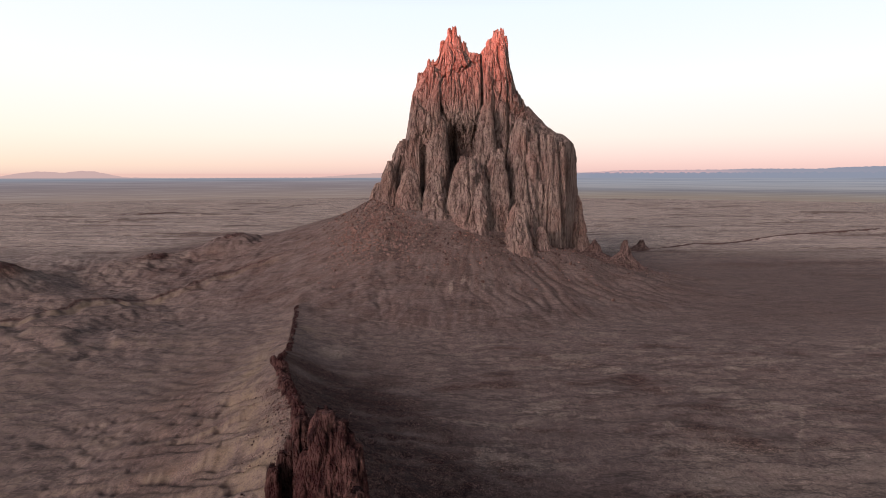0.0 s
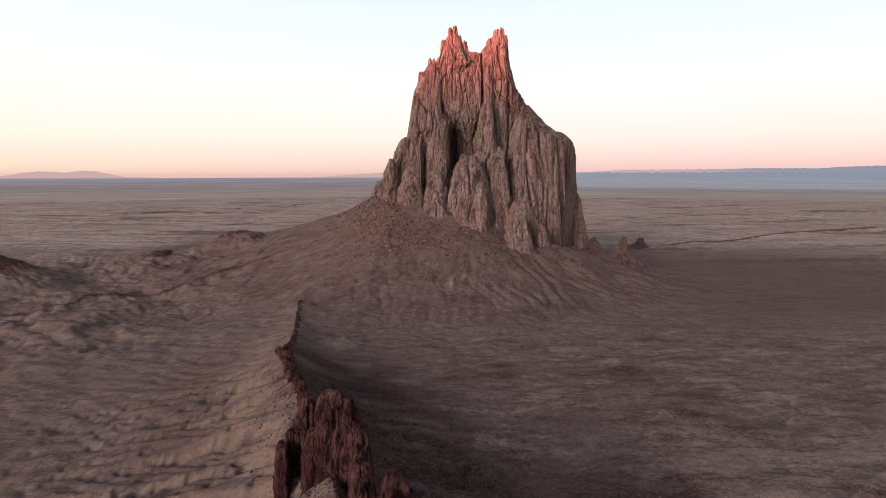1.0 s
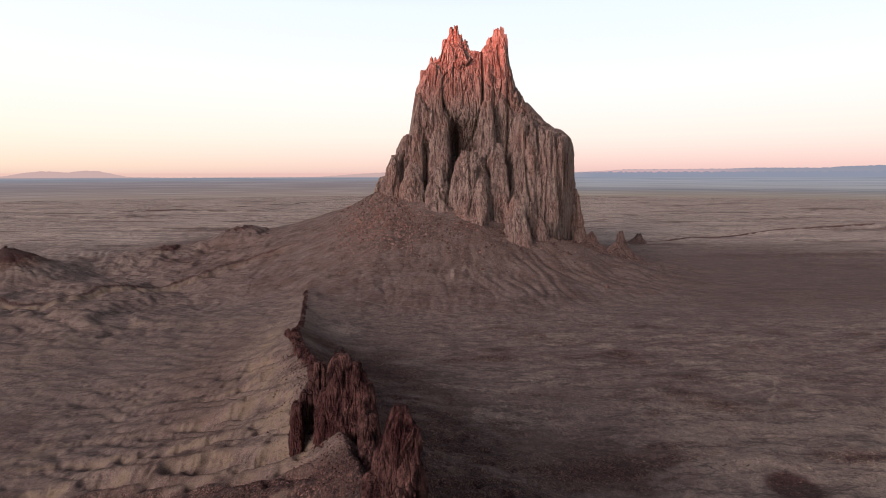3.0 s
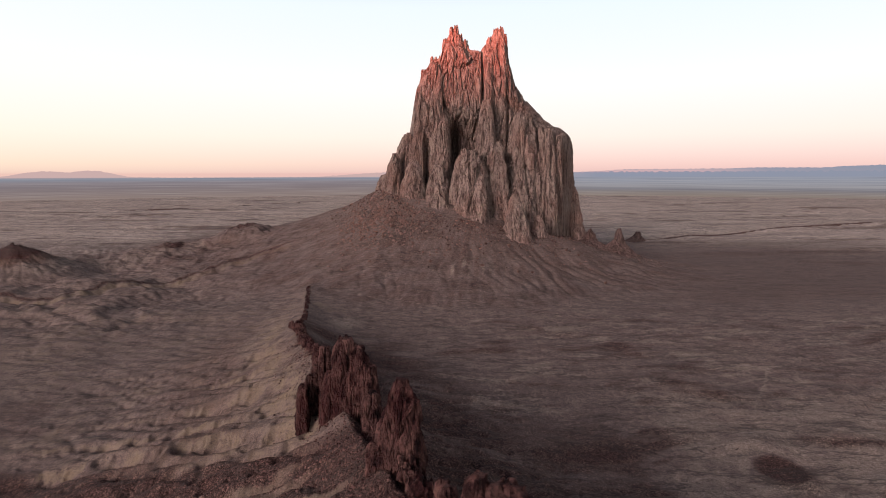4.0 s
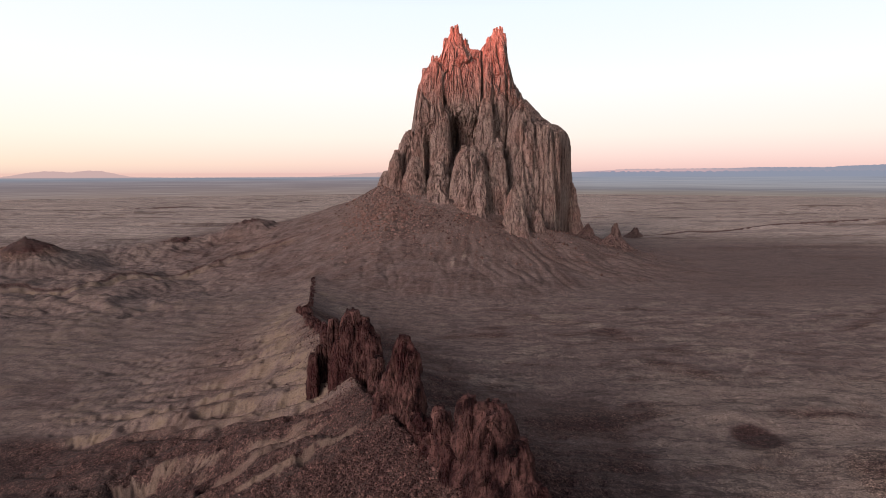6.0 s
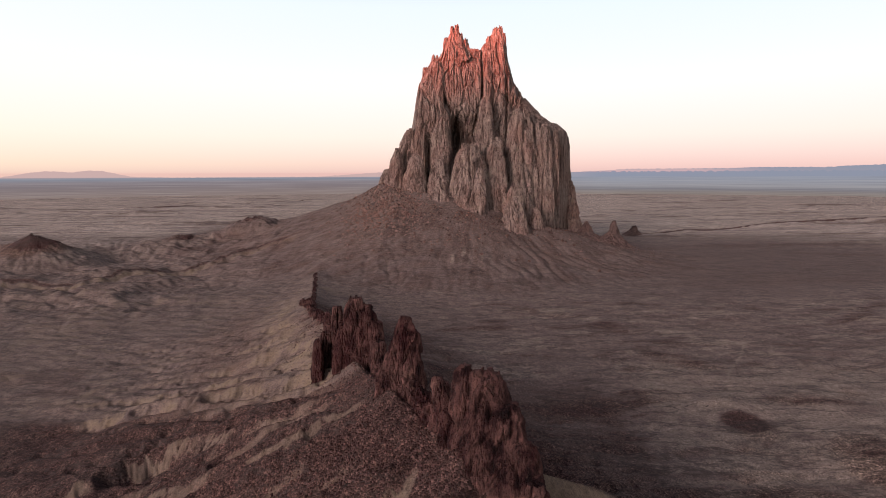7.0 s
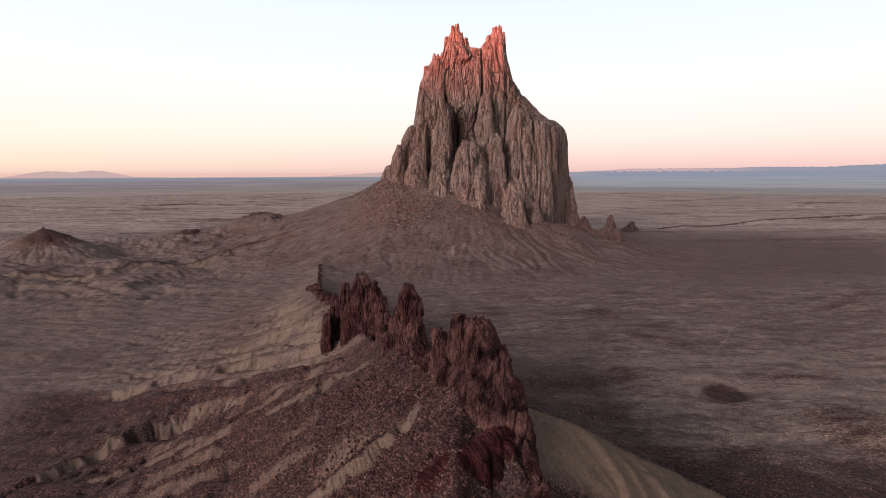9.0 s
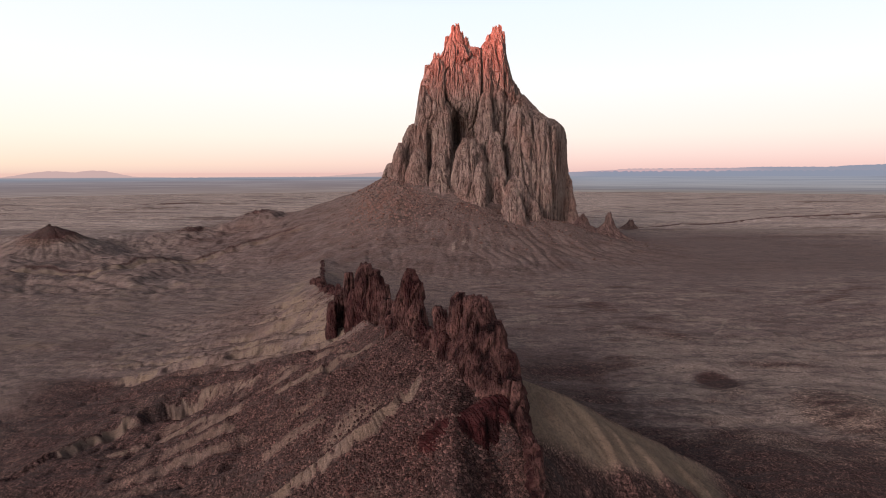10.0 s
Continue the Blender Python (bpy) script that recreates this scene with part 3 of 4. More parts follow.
def ground_material():
    m, tr, b, co = material("desert_ground")
    at = tr.nodes.new("ShaderNodeVertexColor")
    at.layer_name = "soil"
    s1 = tr.nodes.new("ShaderNodeSeparateColor")
    link(tr, at.outputs[0], s1.inputs[0])
    a2 = tr.nodes.new("ShaderNodeVertexColor")
    a2.layer_name = "cover"
    s2 = tr.nodes.new("ShaderNodeSeparateColor")
    link(tr, a2.outputs[0], s2.inputs[0])
    broad = noisen(tr, co, 0.012, 6)
    mid = noisen(tr, co, 0.09, 7, None, 0.62)
    fine = noisen(tr, co, 0.8, 7, None, 0.7)
    stones = noisen(tr, co, 2.2, 3, None, 0.7)
    c = mixc(tr, span(tr, mid, 0.40, 0.62), (0.200, 0.145, 0.128), (0.292, 0.217, 0.186))
    c = mixc(tr, mathn(tr, "MULTIPLY", span(tr, broad, 0.45, 0.65), 0.6), c, (0.258, 0.187, 0.158))

    def over(c, value, col_a, col_b, n, lo=0.40, hi=0.62):
        k = mathn(tr, "ADD", value, mathn(tr, "MULTIPLY", mathn(tr, "SUBTRACT", mid, 0.5), 0.8))
        k = mathn(tr, "ADD", k, mathn(tr, "MULTIPLY", mathn(tr, "SUBTRACT", fine, 0.5), 0.9))
        k = mathn(tr, "MULTIPLY", span(tr, k, 0.12, 0.80), span(tr, value, 0.0, 0.20))
        return mixc(tr, k, c, mixc(tr, span(tr, n, lo, hi), col_a, col_b))
    c = over(c, s2.outputs[0], (0.47, 0.378, 0.325), (0.62, 0.505, 0.43), mid)          # far plain, paler with distance
    c = over(c, s1.outputs[2], (0.060, 0.024, 0.023), (0.118, 0.052, 0.046), fine)         # red soil
    c = over(c, s1.outputs[0], (0.200, 0.144, 0.097), (0.282, 0.207, 0.143), fine)         # tan clay
    c = over(c, s1.outputs[1], (0.066, 0.037, 0.034), (0.150, 0.090, 0.080), fine)        # dark gravel
    c = over(c, s2.outputs[1], (0.31, 0.235, 0.193), (0.41, 0.323, 0.268), fine)          # pale sand
    c = mixc(tr, mathn(tr, "MULTIPLY", s2.outputs[2], 0.30), c, (0.22, 0.175, 0.155))          # pale rills
    c = mixc(tr, mathn(tr, "MULTIPLY", span(tr, stones, 0.52, 0.40), 0.35), c, (0.055, 0.042, 0.038))
    c = mixc(tr, mathn(tr, "MULTIPLY", span(tr, fine, 0.45, 0.30), 0.5), c, (0.07, 0.052, 0.045))
    def ridged(scale, stretch, detail):
        mp = tr.nodes.new("ShaderNodeMapping")
        mp.inputs["Scale"].default_value = stretch
        mp.inputs["Rotation"].default_value = (0, 0, 0.25)
        link(tr, co, mp.inputs[0])
        n = tr.nodes.new("ShaderNodeTexNoise")
        n.noise_type, n.normalize = "RIDGED_MULTIFRACTAL", False
        n.inputs["Scale"].default_value, n.inputs["Detail"].default_value, n.inputs["Roughness"].default_value = scale, detail, 0.55
        n.inputs["Lacunarity"].default_value, n.inputs["Offset"].default_value, n.inputs["Gain"].default_value = 2.1, 1.0, 1.6
        link(tr, mp.outputs[0], n.inputs[0])
        return n.outputs[0]
    cuts = ridged(0.035, (0.55, 1.6, 1.0), 8)
    grit = noisen(tr, co, 1.5, 6, None, 0.75)
    far_streak = noisen(tr, co, 1.0, 7, (0.0035, 0.028, 0.01), 0.68)
    shade = mathn(tr, "MULTIPLY", span(tr, grit, 0.43, 0.57), 1.0)
    bare = mathn(tr, "SUBTRACT", 1.0, mathn(tr, "MULTIPLY", span(tr, s1.outputs[0], 0.15, 0.55), 0.75))        # clay is smoother and bare
    c = mixc(tr, mathn(tr, "MULTIPLY_ADD", bare, 0.8, 0.2), c, mixc(tr, 1.0, c, mixc(tr, shade, (0.58, 0.57, 0.57), (1.0, 0.99, 0.97)), "MULTIPLY"))
    pebble = noisen(tr, co, 0.42, 4, (1.0, 0.6, 1.0), 0.72)
    c = mixc(tr, bare, c, mixc(tr, 1.0, c, mixc(tr, span(tr, pebble, 0.40, 0.60), (0.82, 0.815, 0.81), (1.14, 1.135, 1.12)), "MULTIPLY"))
    k = mathn(tr, "MULTIPLY", s2.outputs[0], 0.9)
    c = mixc(tr, k, c, mixc(tr, 1.0, c, mixc(tr, span(tr, far_streak, 0.40, 0.60), (0.74, 0.71, 0.72), (1.42, 1.40, 1.35)), "MULTIPLY"))
    c = mixc(tr, mathn(tr, "MULTIPLY", span(tr, cuts, 0.95, 0.45), 0.3), c, (0.075, 0.055, 0.048))
    for size, thresh, amount in ((0.10, 0.11, 0.35), (0.24, 0.20, 0.75), (0.6, 0.25, 0.6)):
        vo = tr.nodes.new("ShaderNodeTexVoronoi")
        vo.inputs["Scale"].default_value = size
        link(tr, co, vo.inputs["Vector"])
        k = mathn(tr, "MULTIPLY", span(tr, vo.outputs["Distance"], thresh, thresh * 0.5), span(tr, noisen(tr, co, size * 0.12, 3), 0.40, 0.58))
        c = mixc(tr, mathn(tr, "MULTIPLY", mathn(tr, "MULTIPLY", k, bare), amount), c, (0.030, 0.024, 0.021))          # low scrub and stones
    # rubble: each stone its own tone, where gravel or red soil lies
    rub = span(tr, mathn(tr, "MAXIMUM", s1.outputs[1], s1.outputs[2]), 0.25, 0.65)
    heap = None
    for size, lo, hi in ((2.0, 0.42, 1.85), (0.75, 0.74, 1.30)):
        vo = tr.nodes.new("ShaderNodeTexVoronoi")
        vo.inputs["Scale"].default_value = size
        link(tr, co, vo.inputs["Vector"])
        sp = tr.nodes.new("ShaderNodeSeparateColor")
        link(tr, vo.outputs["Color"], sp.inputs[0])
        tone = mathn(tr, "POWER", sp.outputs[0], 1.6)
        c = mixc(tr, rub, c, mixc(tr, 1.0, c, mixc(tr, tone, (lo, lo * 0.96, lo * 0.95), (hi, hi * 0.97, hi * 0.94)), "MULTIPLY"))
        gap = mathn(tr, "MULTIPLY", span(tr, vo.outputs["Distance"], 0.9, 0.1), 0.35 / size)
        heap = gap if heap is None else mathn(tr, "ADD", heap, gap)
    heap = mathn(tr, "MULTIPLY", heap, rub)
    # thin drainage lines
    for scale, stretch, wide, amount in ((0.020, (0.45, 1.5, 1.0), 0.016, 0.55), (0.055, (0.5, 1.4, 1.0), 0.020, 0.42)):
        net = noisen(tr, co, scale, 6, stretch, 0.58)
        line = span(tr, mathn(tr, "ABSOLUTE", mathn(tr, "SUBTRACT", net, 0.5)), wide, wide * 0.2)
        c = mixc(tr, mathn(tr, "MULTIPLY", mathn(tr, "MULTIPLY", line, bare), amount), c, (0.050, 0.038, 0.034))
    # open plain: wind-blown streaks and tufts, a few metres across
    tuft = noisen(tr, co, 0.22, 9, (1.0, 0.7, 1.0), 0.82)
    c = mixc(tr, bare, c, mixc(tr, 1.0, c, mixc(tr, span(tr, tuft, 0.38, 0.62), (0.88, 0.878, 0.875), (1.12, 1.118, 1.115)), "MULTIPLY"))
    link(tr, c, b.inputs["Base Color"])
    smoothing = mathn(tr, "SUBTRACT", 1.0, mathn(tr, "MULTIPLY", s1.outputs[1], 0.7))
    hgt = mathn(tr, "ADD", mathn(tr, "MULTIPLY", mathn(tr, "MULTIPLY", cuts, 1.0), smoothing), mathn(tr, "MULTIPLY", grit, 1.3))
    hgt = mathn(tr, "ADD", hgt, mathn(tr, "MULTIPLY", fine, 0.6))
    hgt = mathn(tr, "ADD", hgt, mathn(tr, "MULTIPLY", tuft, 1.6))
    hgt = mathn(tr, "ADD", hgt, mathn(tr, "MULTIPLY", heap, 1.6))
    bumped(tr, b, hgt, 0.34)
    return m


M_GROUND = ground_material()


# ---- ground: one sheet to the horizon, denser near and ahead ----
def build_ground():
    az = np.concatenate([np.linspace(-180, -56, 63)[:-1], np.linspace(-56, -47, 15)[:-1], np.linspace(-47, 47, GROUND_COLS), np.linspace(47, 56, 15)[1:], np.linspace(56, 180, 63)[1:]])
    rows = [15.0]
    while rows[-1] < 4800:
        q = rows[-1]
        rows.append(q + (6.0 if q < 100 else max(0.5, q * q / 90000) if q < 520 else 3.0 if q < 1350 else q * 0.0145))
    r = np.array(rows)
    r = r * 4800 / r[-1]
    a = np.radians(az)[:, None]
    x = np.sin(a) * r[None, :]
    y = np.cos(a) * r[None, :] - 1160
    z = ground_height(x, y)
    v = np.stack([x, y, z], -1)
    me = grid_mesh("ground", v, flip=True)
    d, side, (zc, rl, rr) = crest_at(x, y)
    tal, up, ang = talus_at(x, y)
    far = np.hypot(x, y + 1160)
    left = side < 0
    warp = noise2(x / 45, y / 45, 33)
    q = y + 0.42 * x + 8 * warp
    # clay shows on the steep sides of the spurs, rubble lies on their backs
    face = np.gradient(z, axis=1) / np.gradient(r)[None, :]       # rises away from the eye
    steep = smooth(0.35, 0.95, face + 0.15 * noise2(x / 14, y / 14, 60))
    cutd = -carved(x, y)
    clay = smooth(2.2, 5.0, cutd + 0.5 * noise2(x / 6, y / 6, 100))
    flank = np.where(left, smooth(2, 22, d) * smooth(150, 70, d), smooth(2, 15, d) * smooth(130, 90, d)) * smooth(14, 34, zc)
    near = smooth(-815, -850, y)
    fan_n = np.arctan2(y + 947, 62 - x) * 105
    tan = flank * np.where(left, near * (-0.35 + 0.6 * smooth(0.0, 0.6, noise2(fan_n / 5, x / 60, 143)) * smooth(90, 40, d)) + (1 - near) * (0.44 + 0.3 * steep + 0.35 * smooth(60, 16, d) * smooth(3, 14, d)), 0.0)
    bad = smooth(-230, -420, x) * smooth(-620, -420, y) * smooth(330, 60, y)
    tan = np.maximum(tan, bad * (-0.05 + 0.35 * steep + 0.4 * clay + 0.3 * noise2(x / 70, y / 40, 61)))
    tan = np.maximum(tan, 0.30 * smooth(0, -120, x) * smooth(-300, -420, y) * (1 + noise2(x / 90, y / 45, 62)))
    tan = tan * (0.62 + 0.6 * noise2(x / 16, y / 16, 96) + 0.25 * noise2(x / 5, y / 5, 97))
    bare = np.maximum(0.75 * bank_at(x, y)[1], 0.62 * spurs_at(x, y, d, zc, left)[1])
    tan = np.maximum(tan, bare * (0.85 + 0.25 * noise2(x / 7, y / 7, 142)))
    sy = y + 951 - 0.372 * (x - 43)                            # near side of the right spur
    spur_tan = (smooth(4, -3, sy) * smooth(-34, -22, sy + 5 * warp) * smooth(14, 26, x) * smooth(125, 104, x + 6 * warp) * 0.8)
    tan = np.maximum(tan, spur_tan)
    off = scarp_at(x, y)
    scarp_on = smooth(-235, -320, x)
    tan = np.maximum(tan, scarp_on * smooth(-20, -9, off) * smooth(0, -4, off) * (0.55 + 0.5 * noise2(x / 12, y / 12, 98)))
    rubble = smooth(30, 6, d) * smooth(20, 45, zc) * np.where(left, near, 0.6)
    gravel = np.maximum(rubble * 0.8, flank * near * left * (0.85 - 0.8 * np.maximum(steep * 0.8, clay)))
    gravel = np.maximum(gravel, flank * (1 - near) * left * 0.35 * smooth(25, 60, d))
    gravel = np.maximum(gravel, left * smooth(-812, -838, y + 0.25 * (x + 100)) * smooth(250, 170, d) * 0.8 * smooth(5, 20, d))
    gravel = np.maximum(gravel, smooth(50, 110, x) * smooth(-890, -960, y) * 0.75)
    plain_r = smooth(-20, 30, x + 0.12 * (y + 800)) * smooth(-330, -450, y) * (1 - up)
    strk = fbm2((x + 0.6 * y) / 120, (y - 0.2 * x + 12 * noise2(x / 70, y / 70, 77)) / 34, 6, 64, 0.68)
    gravel = np.maximum(gravel, (1 - left) * smooth(150, 70, d + 40 * strk) * smooth(-430, -620, y) * (0.78 + 0.5 * strk + 0.4 * smooth(-780, -880, y)))
    gravel = np.maximum(gravel, plain_r * (0.10 + 0.6 * strk))
    gravel = np.maximum(gravel, (1 - left) * smooth(122, 100, x + 9 * noise2(x / 16, y / 16, 170)) * smooth(-670, -750, y + 20 * strk) * (0.62 + 0.3 * strk))
    gravel = np.maximum(gravel, smooth(0.04, 0.3, up) * (0.34 + 0.3 * (gully2(ang * 22, np.hypot(x - 55, y) / 160, 3, 132) - 0.6) + 0.2 * noise2(x / 30, y / 30, 133)))
    soft = 120 * fbm2(x / 260, y / 110, 3, 75)
    gravel = np.maximum(gravel, 0.36 * smooth(60, 420, x + soft) * smooth(-560, -230, y + soft) * smooth(480, 120, y + soft))
    for cx, cy, rad in ((250, -822, 40), (168, -888, 48), (190, -763, 15)):
        gravel = np.maximum(gravel, smooth(rad * 1.25, rad * 0.7, np.hypot(x - cx, y - cy)) * 0.9)
    veneer = near * left * smooth(330, 200, d) * smooth(-330, -250, x)
    gravel = np.maximum(gravel, veneer * (0.95 - 1.5 * np.clip(tan, 0, 0.6)))
    gravel = gravel * (1 - spur_tan)
    gravel = np.maximum(gravel, near * left * smooth(40, 110, d) * (0.9 - 0.8 * np.maximum(steep, clay)) * smooth(260, 160, d))
    gravel = np.maximum(gravel, scarp_on * smooth(-2, 1, off) * smooth(7, 3, off) * 0.85)
    gravel = np.maximum(gravel, cone(x, y, -735, -171, 30, 1.2, 0.6) + cone(x, y, -574, 12, 18, 1.0, 0.6))
    red = smooth(0.0, 0.5, fbm2(x / 85, y / 60, 3, 66)) * smooth(-40, -120, x) * smooth(-560, -700, y) * 0.3
    red = np.maximum(red, near * left * flank * (0.35 + 0.9 * noise2(q / 22, x / 150, 67)))
    red = np.maximum(red, 0.85 * smooth(34, 8, d) * smooth(-975, -990, y))
    red = np.maximum(red, cone(x, y, -735, -171, 60, 1.8, 0.8) + cone(x, y, -574, 12, 36, 1.6, 0.8) + cone(x, y, -452, 80, 34, 1.2, 0.8))
    farplain = smooth(1200, 1900, far) * (0.65 + 0.5 * noise2(x / 500, y / 160, 68))
    farplain = np.maximum(farplain, 0.7 * smooth(200, 420, y) * (1 + 0.4 * noise2(x / 300, y / 90, 69)))
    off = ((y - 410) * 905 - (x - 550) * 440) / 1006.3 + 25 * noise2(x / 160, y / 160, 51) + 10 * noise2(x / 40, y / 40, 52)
    farplain = farplain * (1 - 0.9 * up)
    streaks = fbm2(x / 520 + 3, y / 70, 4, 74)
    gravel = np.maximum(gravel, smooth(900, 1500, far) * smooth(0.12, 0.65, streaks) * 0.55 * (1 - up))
    sw = 10 * noise2(x / 60, y / 60, 76)
    sand = plain_r * smooth(0.05, 0.9, fbm2((x + 0.5 * y) / 90, (y - 0.18 * x + sw) / 24, 6, 71, 0.7)) * 0.8
    sand = np.maximum(sand, smooth(105, 150, x + 20 * noise2(x / 50, y / 50, 72)) * smooth(-600, -700, y) * smooth(-1000, -860, y) * (0.62 + 0.7 * fbm2(x / 50, y / 24, 4, 73, 0.65)))
    sand = np.maximum(sand, np.exp(-((x + 120) / 18) ** 2 - ((y + 488) / 22) ** 2))
    rills = (1 - gully2(ang * 9 + 0.9 * noise2(x / 70, y / 70, 8), np.hypot(x - 55, y) / 240, 3, 9)) * smooth(0.03, 0.3, up) * smooth(0.98, 0.7, up) * 0.6
    sand = np.maximum(sand, np.exp(-((x - 10) / 55) ** 2 - ((y + 262) / 26) ** 2) * smooth(0.1, 0.5, noise2(x / 9, y / 30, 79)))
    rr = np.hypot(x - 190, y + 763)
    sand = np.maximum(sand, np.exp(-((rr - 24 - 5 * noise2(x / 18, y / 18, 78)) / 2.4) ** 2) * smooth(-738, -760, y) * 0.95)
    ty = np.interp(x, [-183, -118, -60, 41, 127, 300], [-326, -361, -375, -412, -437, -470])
    sand = np.maximum(sand, np.exp(-((y - ty + 4 * warp) / 2.2) ** 2) * smooth(-190, -160, x) * smooth(330, 200, x) * 0.5)
    # wheel track that winds out over the plain
    tx = 205 + 0.42 * (y + 735) + 10 * np.sin(y / 34)
    sand = np.maximum(sand, np.exp(-((x - tx) / 1.8) ** 2) * smooth(-745, -700, y) * smooth(-540, -620, y) * 0.75)
    shore = smooth(50, 110, x) * smooth(-810, -900, y + 25 * strk)
    sand = sand * (1 - 0.85 * shore) * (1 - spur_tan) * (1 - 0.9 * smooth(122, 100, x + 9 * noise2(x / 16, y / 16, 170)) * smooth(-660, -730, y) * (1 - left))
    sand = sand * (1 - smooth(21, 12, np.hypot(x - 190, y + 763) + 4 * noise2(x / 9, y / 9, 171)))
    gravel = np.maximum(gravel, shore * (1 - spur_tan) * 0.95)
    gravel, red = gravel * (1 - 0.9 * bare), red * (1 - 0.8 * bare)
    for hx, hy, hr in ((-735, -171, 110), (-574, 12, 80), (-630, -40, 85)):        # pale rilled flanks of the clay hills
        hd = np.hypot(x - hx, y - hy) / hr
        sand = np.maximum(sand, smooth(0.22, 0.4, hd) * smooth(1.0, 0.8, hd) * 0.32)
    mask(me, "soil", np.stack([tan, gravel, red], -1).clip(0, 1))
    mask(me, "cover", np.stack([farplain, sand, rills], -1).clip(0, 1))
    me.materials.append(M_GROUND)
    ob = new("ground", me)
    tagged(ob, "brown desert plain with scree, clay gullies and pale washes", "ground", "", "structure")


GROUND_COLS = 860
build_ground()


# ---- rock forms ----
def part(name, me, mat, parent, label=""):
    me.materials.append(mat)
    ob = new(name, me)
    ob.parent = parent
    if label:
        ob["label"] = label
    return ob


def thing(name, label, category, group=""):
    return tagged(new(name), label, category, group)


def flutes(x, y, z, scale, seed, tall=6.0):
    """Upright ribs and joints, about -1 to 1; crests are rounded, joints are sharp."""
    w = noise3(x / (scale * 2.5), y / (scale * 2.5), z / (scale * 5), seed + 7)
    a = np.abs(noise3(x / scale + w * 0.4, y / scale + w * 0.4, z / (scale * tall), seed))
    return np.minimum(a * 3.6, 1.0) * 2 - 1


def cells3(x, y, z, seed):
    """Broken blocks: a value for the block (-1 to 1), the way to its edge, and the height within it."""
    bx, by, bz = (np.floor(c - 0.5).astype(np.int64) for c in (x, y, z))
    f1, f2 = np.full(x.shape, 9.0), np.full(x.shape, 9.0)
    val, rel = np.zeros(x.shape), np.zeros(x.shape)
    for i in (0, 1):
        for j in (0, 1):
            for k in (0, 1):
                cx, cy, cz = bx + i, by + j, bz + k
                h = (((cx + seed * 17) & 63) << 12) + (((cy + seed * 29) & 63) << 6) + ((cz + seed * 11) & 63)
                r1, r2, r3 = _CELLS[h], _CELLS[(h * 7 + 1013) & 262143], _CELLS[(h * 13 + 5077) & 262143]
                dz = z - cz - 0.5 - 0.36 * r3
                d = (x - cx - 0.5 - 0.36 * r1) ** 2 + (y - cy - 0.5 - 0.36 * r2) ** 2 + dz ** 2
                near = d < f1
                f2 = np.where(near, f1, np.minimum(f2, d))
                f1 = np.where(near, d, f1)
                val = np.where(near, _CELLS[(h * 5 + 333) & 262143], val)
                rel = np.where(near, dz, rel)
    return val, np.sqrt(f2) - np.sqrt(f1), rel


def rough_rock(x, y, z, s, seed, tall=12.0):
    """Displacement in metres: broad ribs of the width s, broken into blocks with open joints."""
    w = 0.22 * s * noise3(x / s, y / s, z / (s * 1.6), seed + 5)
    d = 0.22 * s * flutes(x, y, z, s, seed, tall)
    for f, a, long in ((0.50, 0.26, 0.9), (0.21, 0.24, 0.9), (0.09, 0.26, 0.5)):
        g = s * f
        val, edge, rel = cells3((x + w) / g, (y - w) / g, z / (g * max(1.5, tall * long)), seed + int(100 * f))
        d = d + g * (a * val - 0.30 * val * rel - 0.30 * np.exp(-edge / 0.08))
    return d + 0.03 * s * noise3(x / (s * .06), y / (s * .06), z / (s * .10), seed + 60)


def spire(name, parent, mat, cx, cy, zb, zt, rx, ry, turn=0.0, tip=0.25, power=1.0, lean=(0, 0), rib=14.0, seed=1, step=1.3, ragged=0.12, label="", tall=12.0):
    """A column or buttress of jointed rock: an oval plan that narrows upwards to a ragged top."""
    n = max(24, int(2 * math.pi * max(rx, ry) / step))
    m = max(12, int((zt - zb) / step))
    th = np.linspace(0, 2 * math.pi, n, endpoint=False)[:, None]
    s = np.linspace(0, 1, m)[None, :]
    r = tip + (1 - tip) * (1 - s) ** power
    r = r * np.sqrt(np.clip(1 - s ** 13, 0, 1)) + 1e-3
    ex = np.sign(np.cos(th)) * np.abs(np.cos(th)) ** 0.7 * rx * r
    ey = np.sign(np.sin(th)) * np.abs(np.sin(th)) ** 0.7 * ry * r
    c, sn = math.cos(turn), math.sin(turn)
    x = cx + ex * c - ey * sn + lean[0] * s
    y = cy + ex * sn + ey * c + lean[1] * s
    z = zb + (zt - zb) * np.minimum(s / 0.95, 1) + 0 * th
    # ragged top: the ribs end at different heights
    rag = cells3(x / (rib * 0.45), y / (rib * 0.45), 0 * x + 0.5, seed + 90)[0]
    z = z + smooth(0.45, 1, s) * ragged * (zt - zb) * (rag - 0.35)
    d = rough_rock(x, y, z, rib, seed, tall) * np.clip(r * 2.2, 0.12, 1)
    nx, ny = np.cos(th + turn) + 0 * s, np.sin(th + turn) + 0 * s
    x, y = x + nx * d, y + ny * d
    x = x + 0.04 * rib * noise3(x / 5, y / 5, z / 7, seed + 95)
    v = np.stack([x, y, z], -1)
    me = grid_mesh(name, v, close=True)
    me.polygons.foreach_set("use_smooth", np.zeros(len(me.polygons), bool))
    return part(name, me, mat, parent, label)


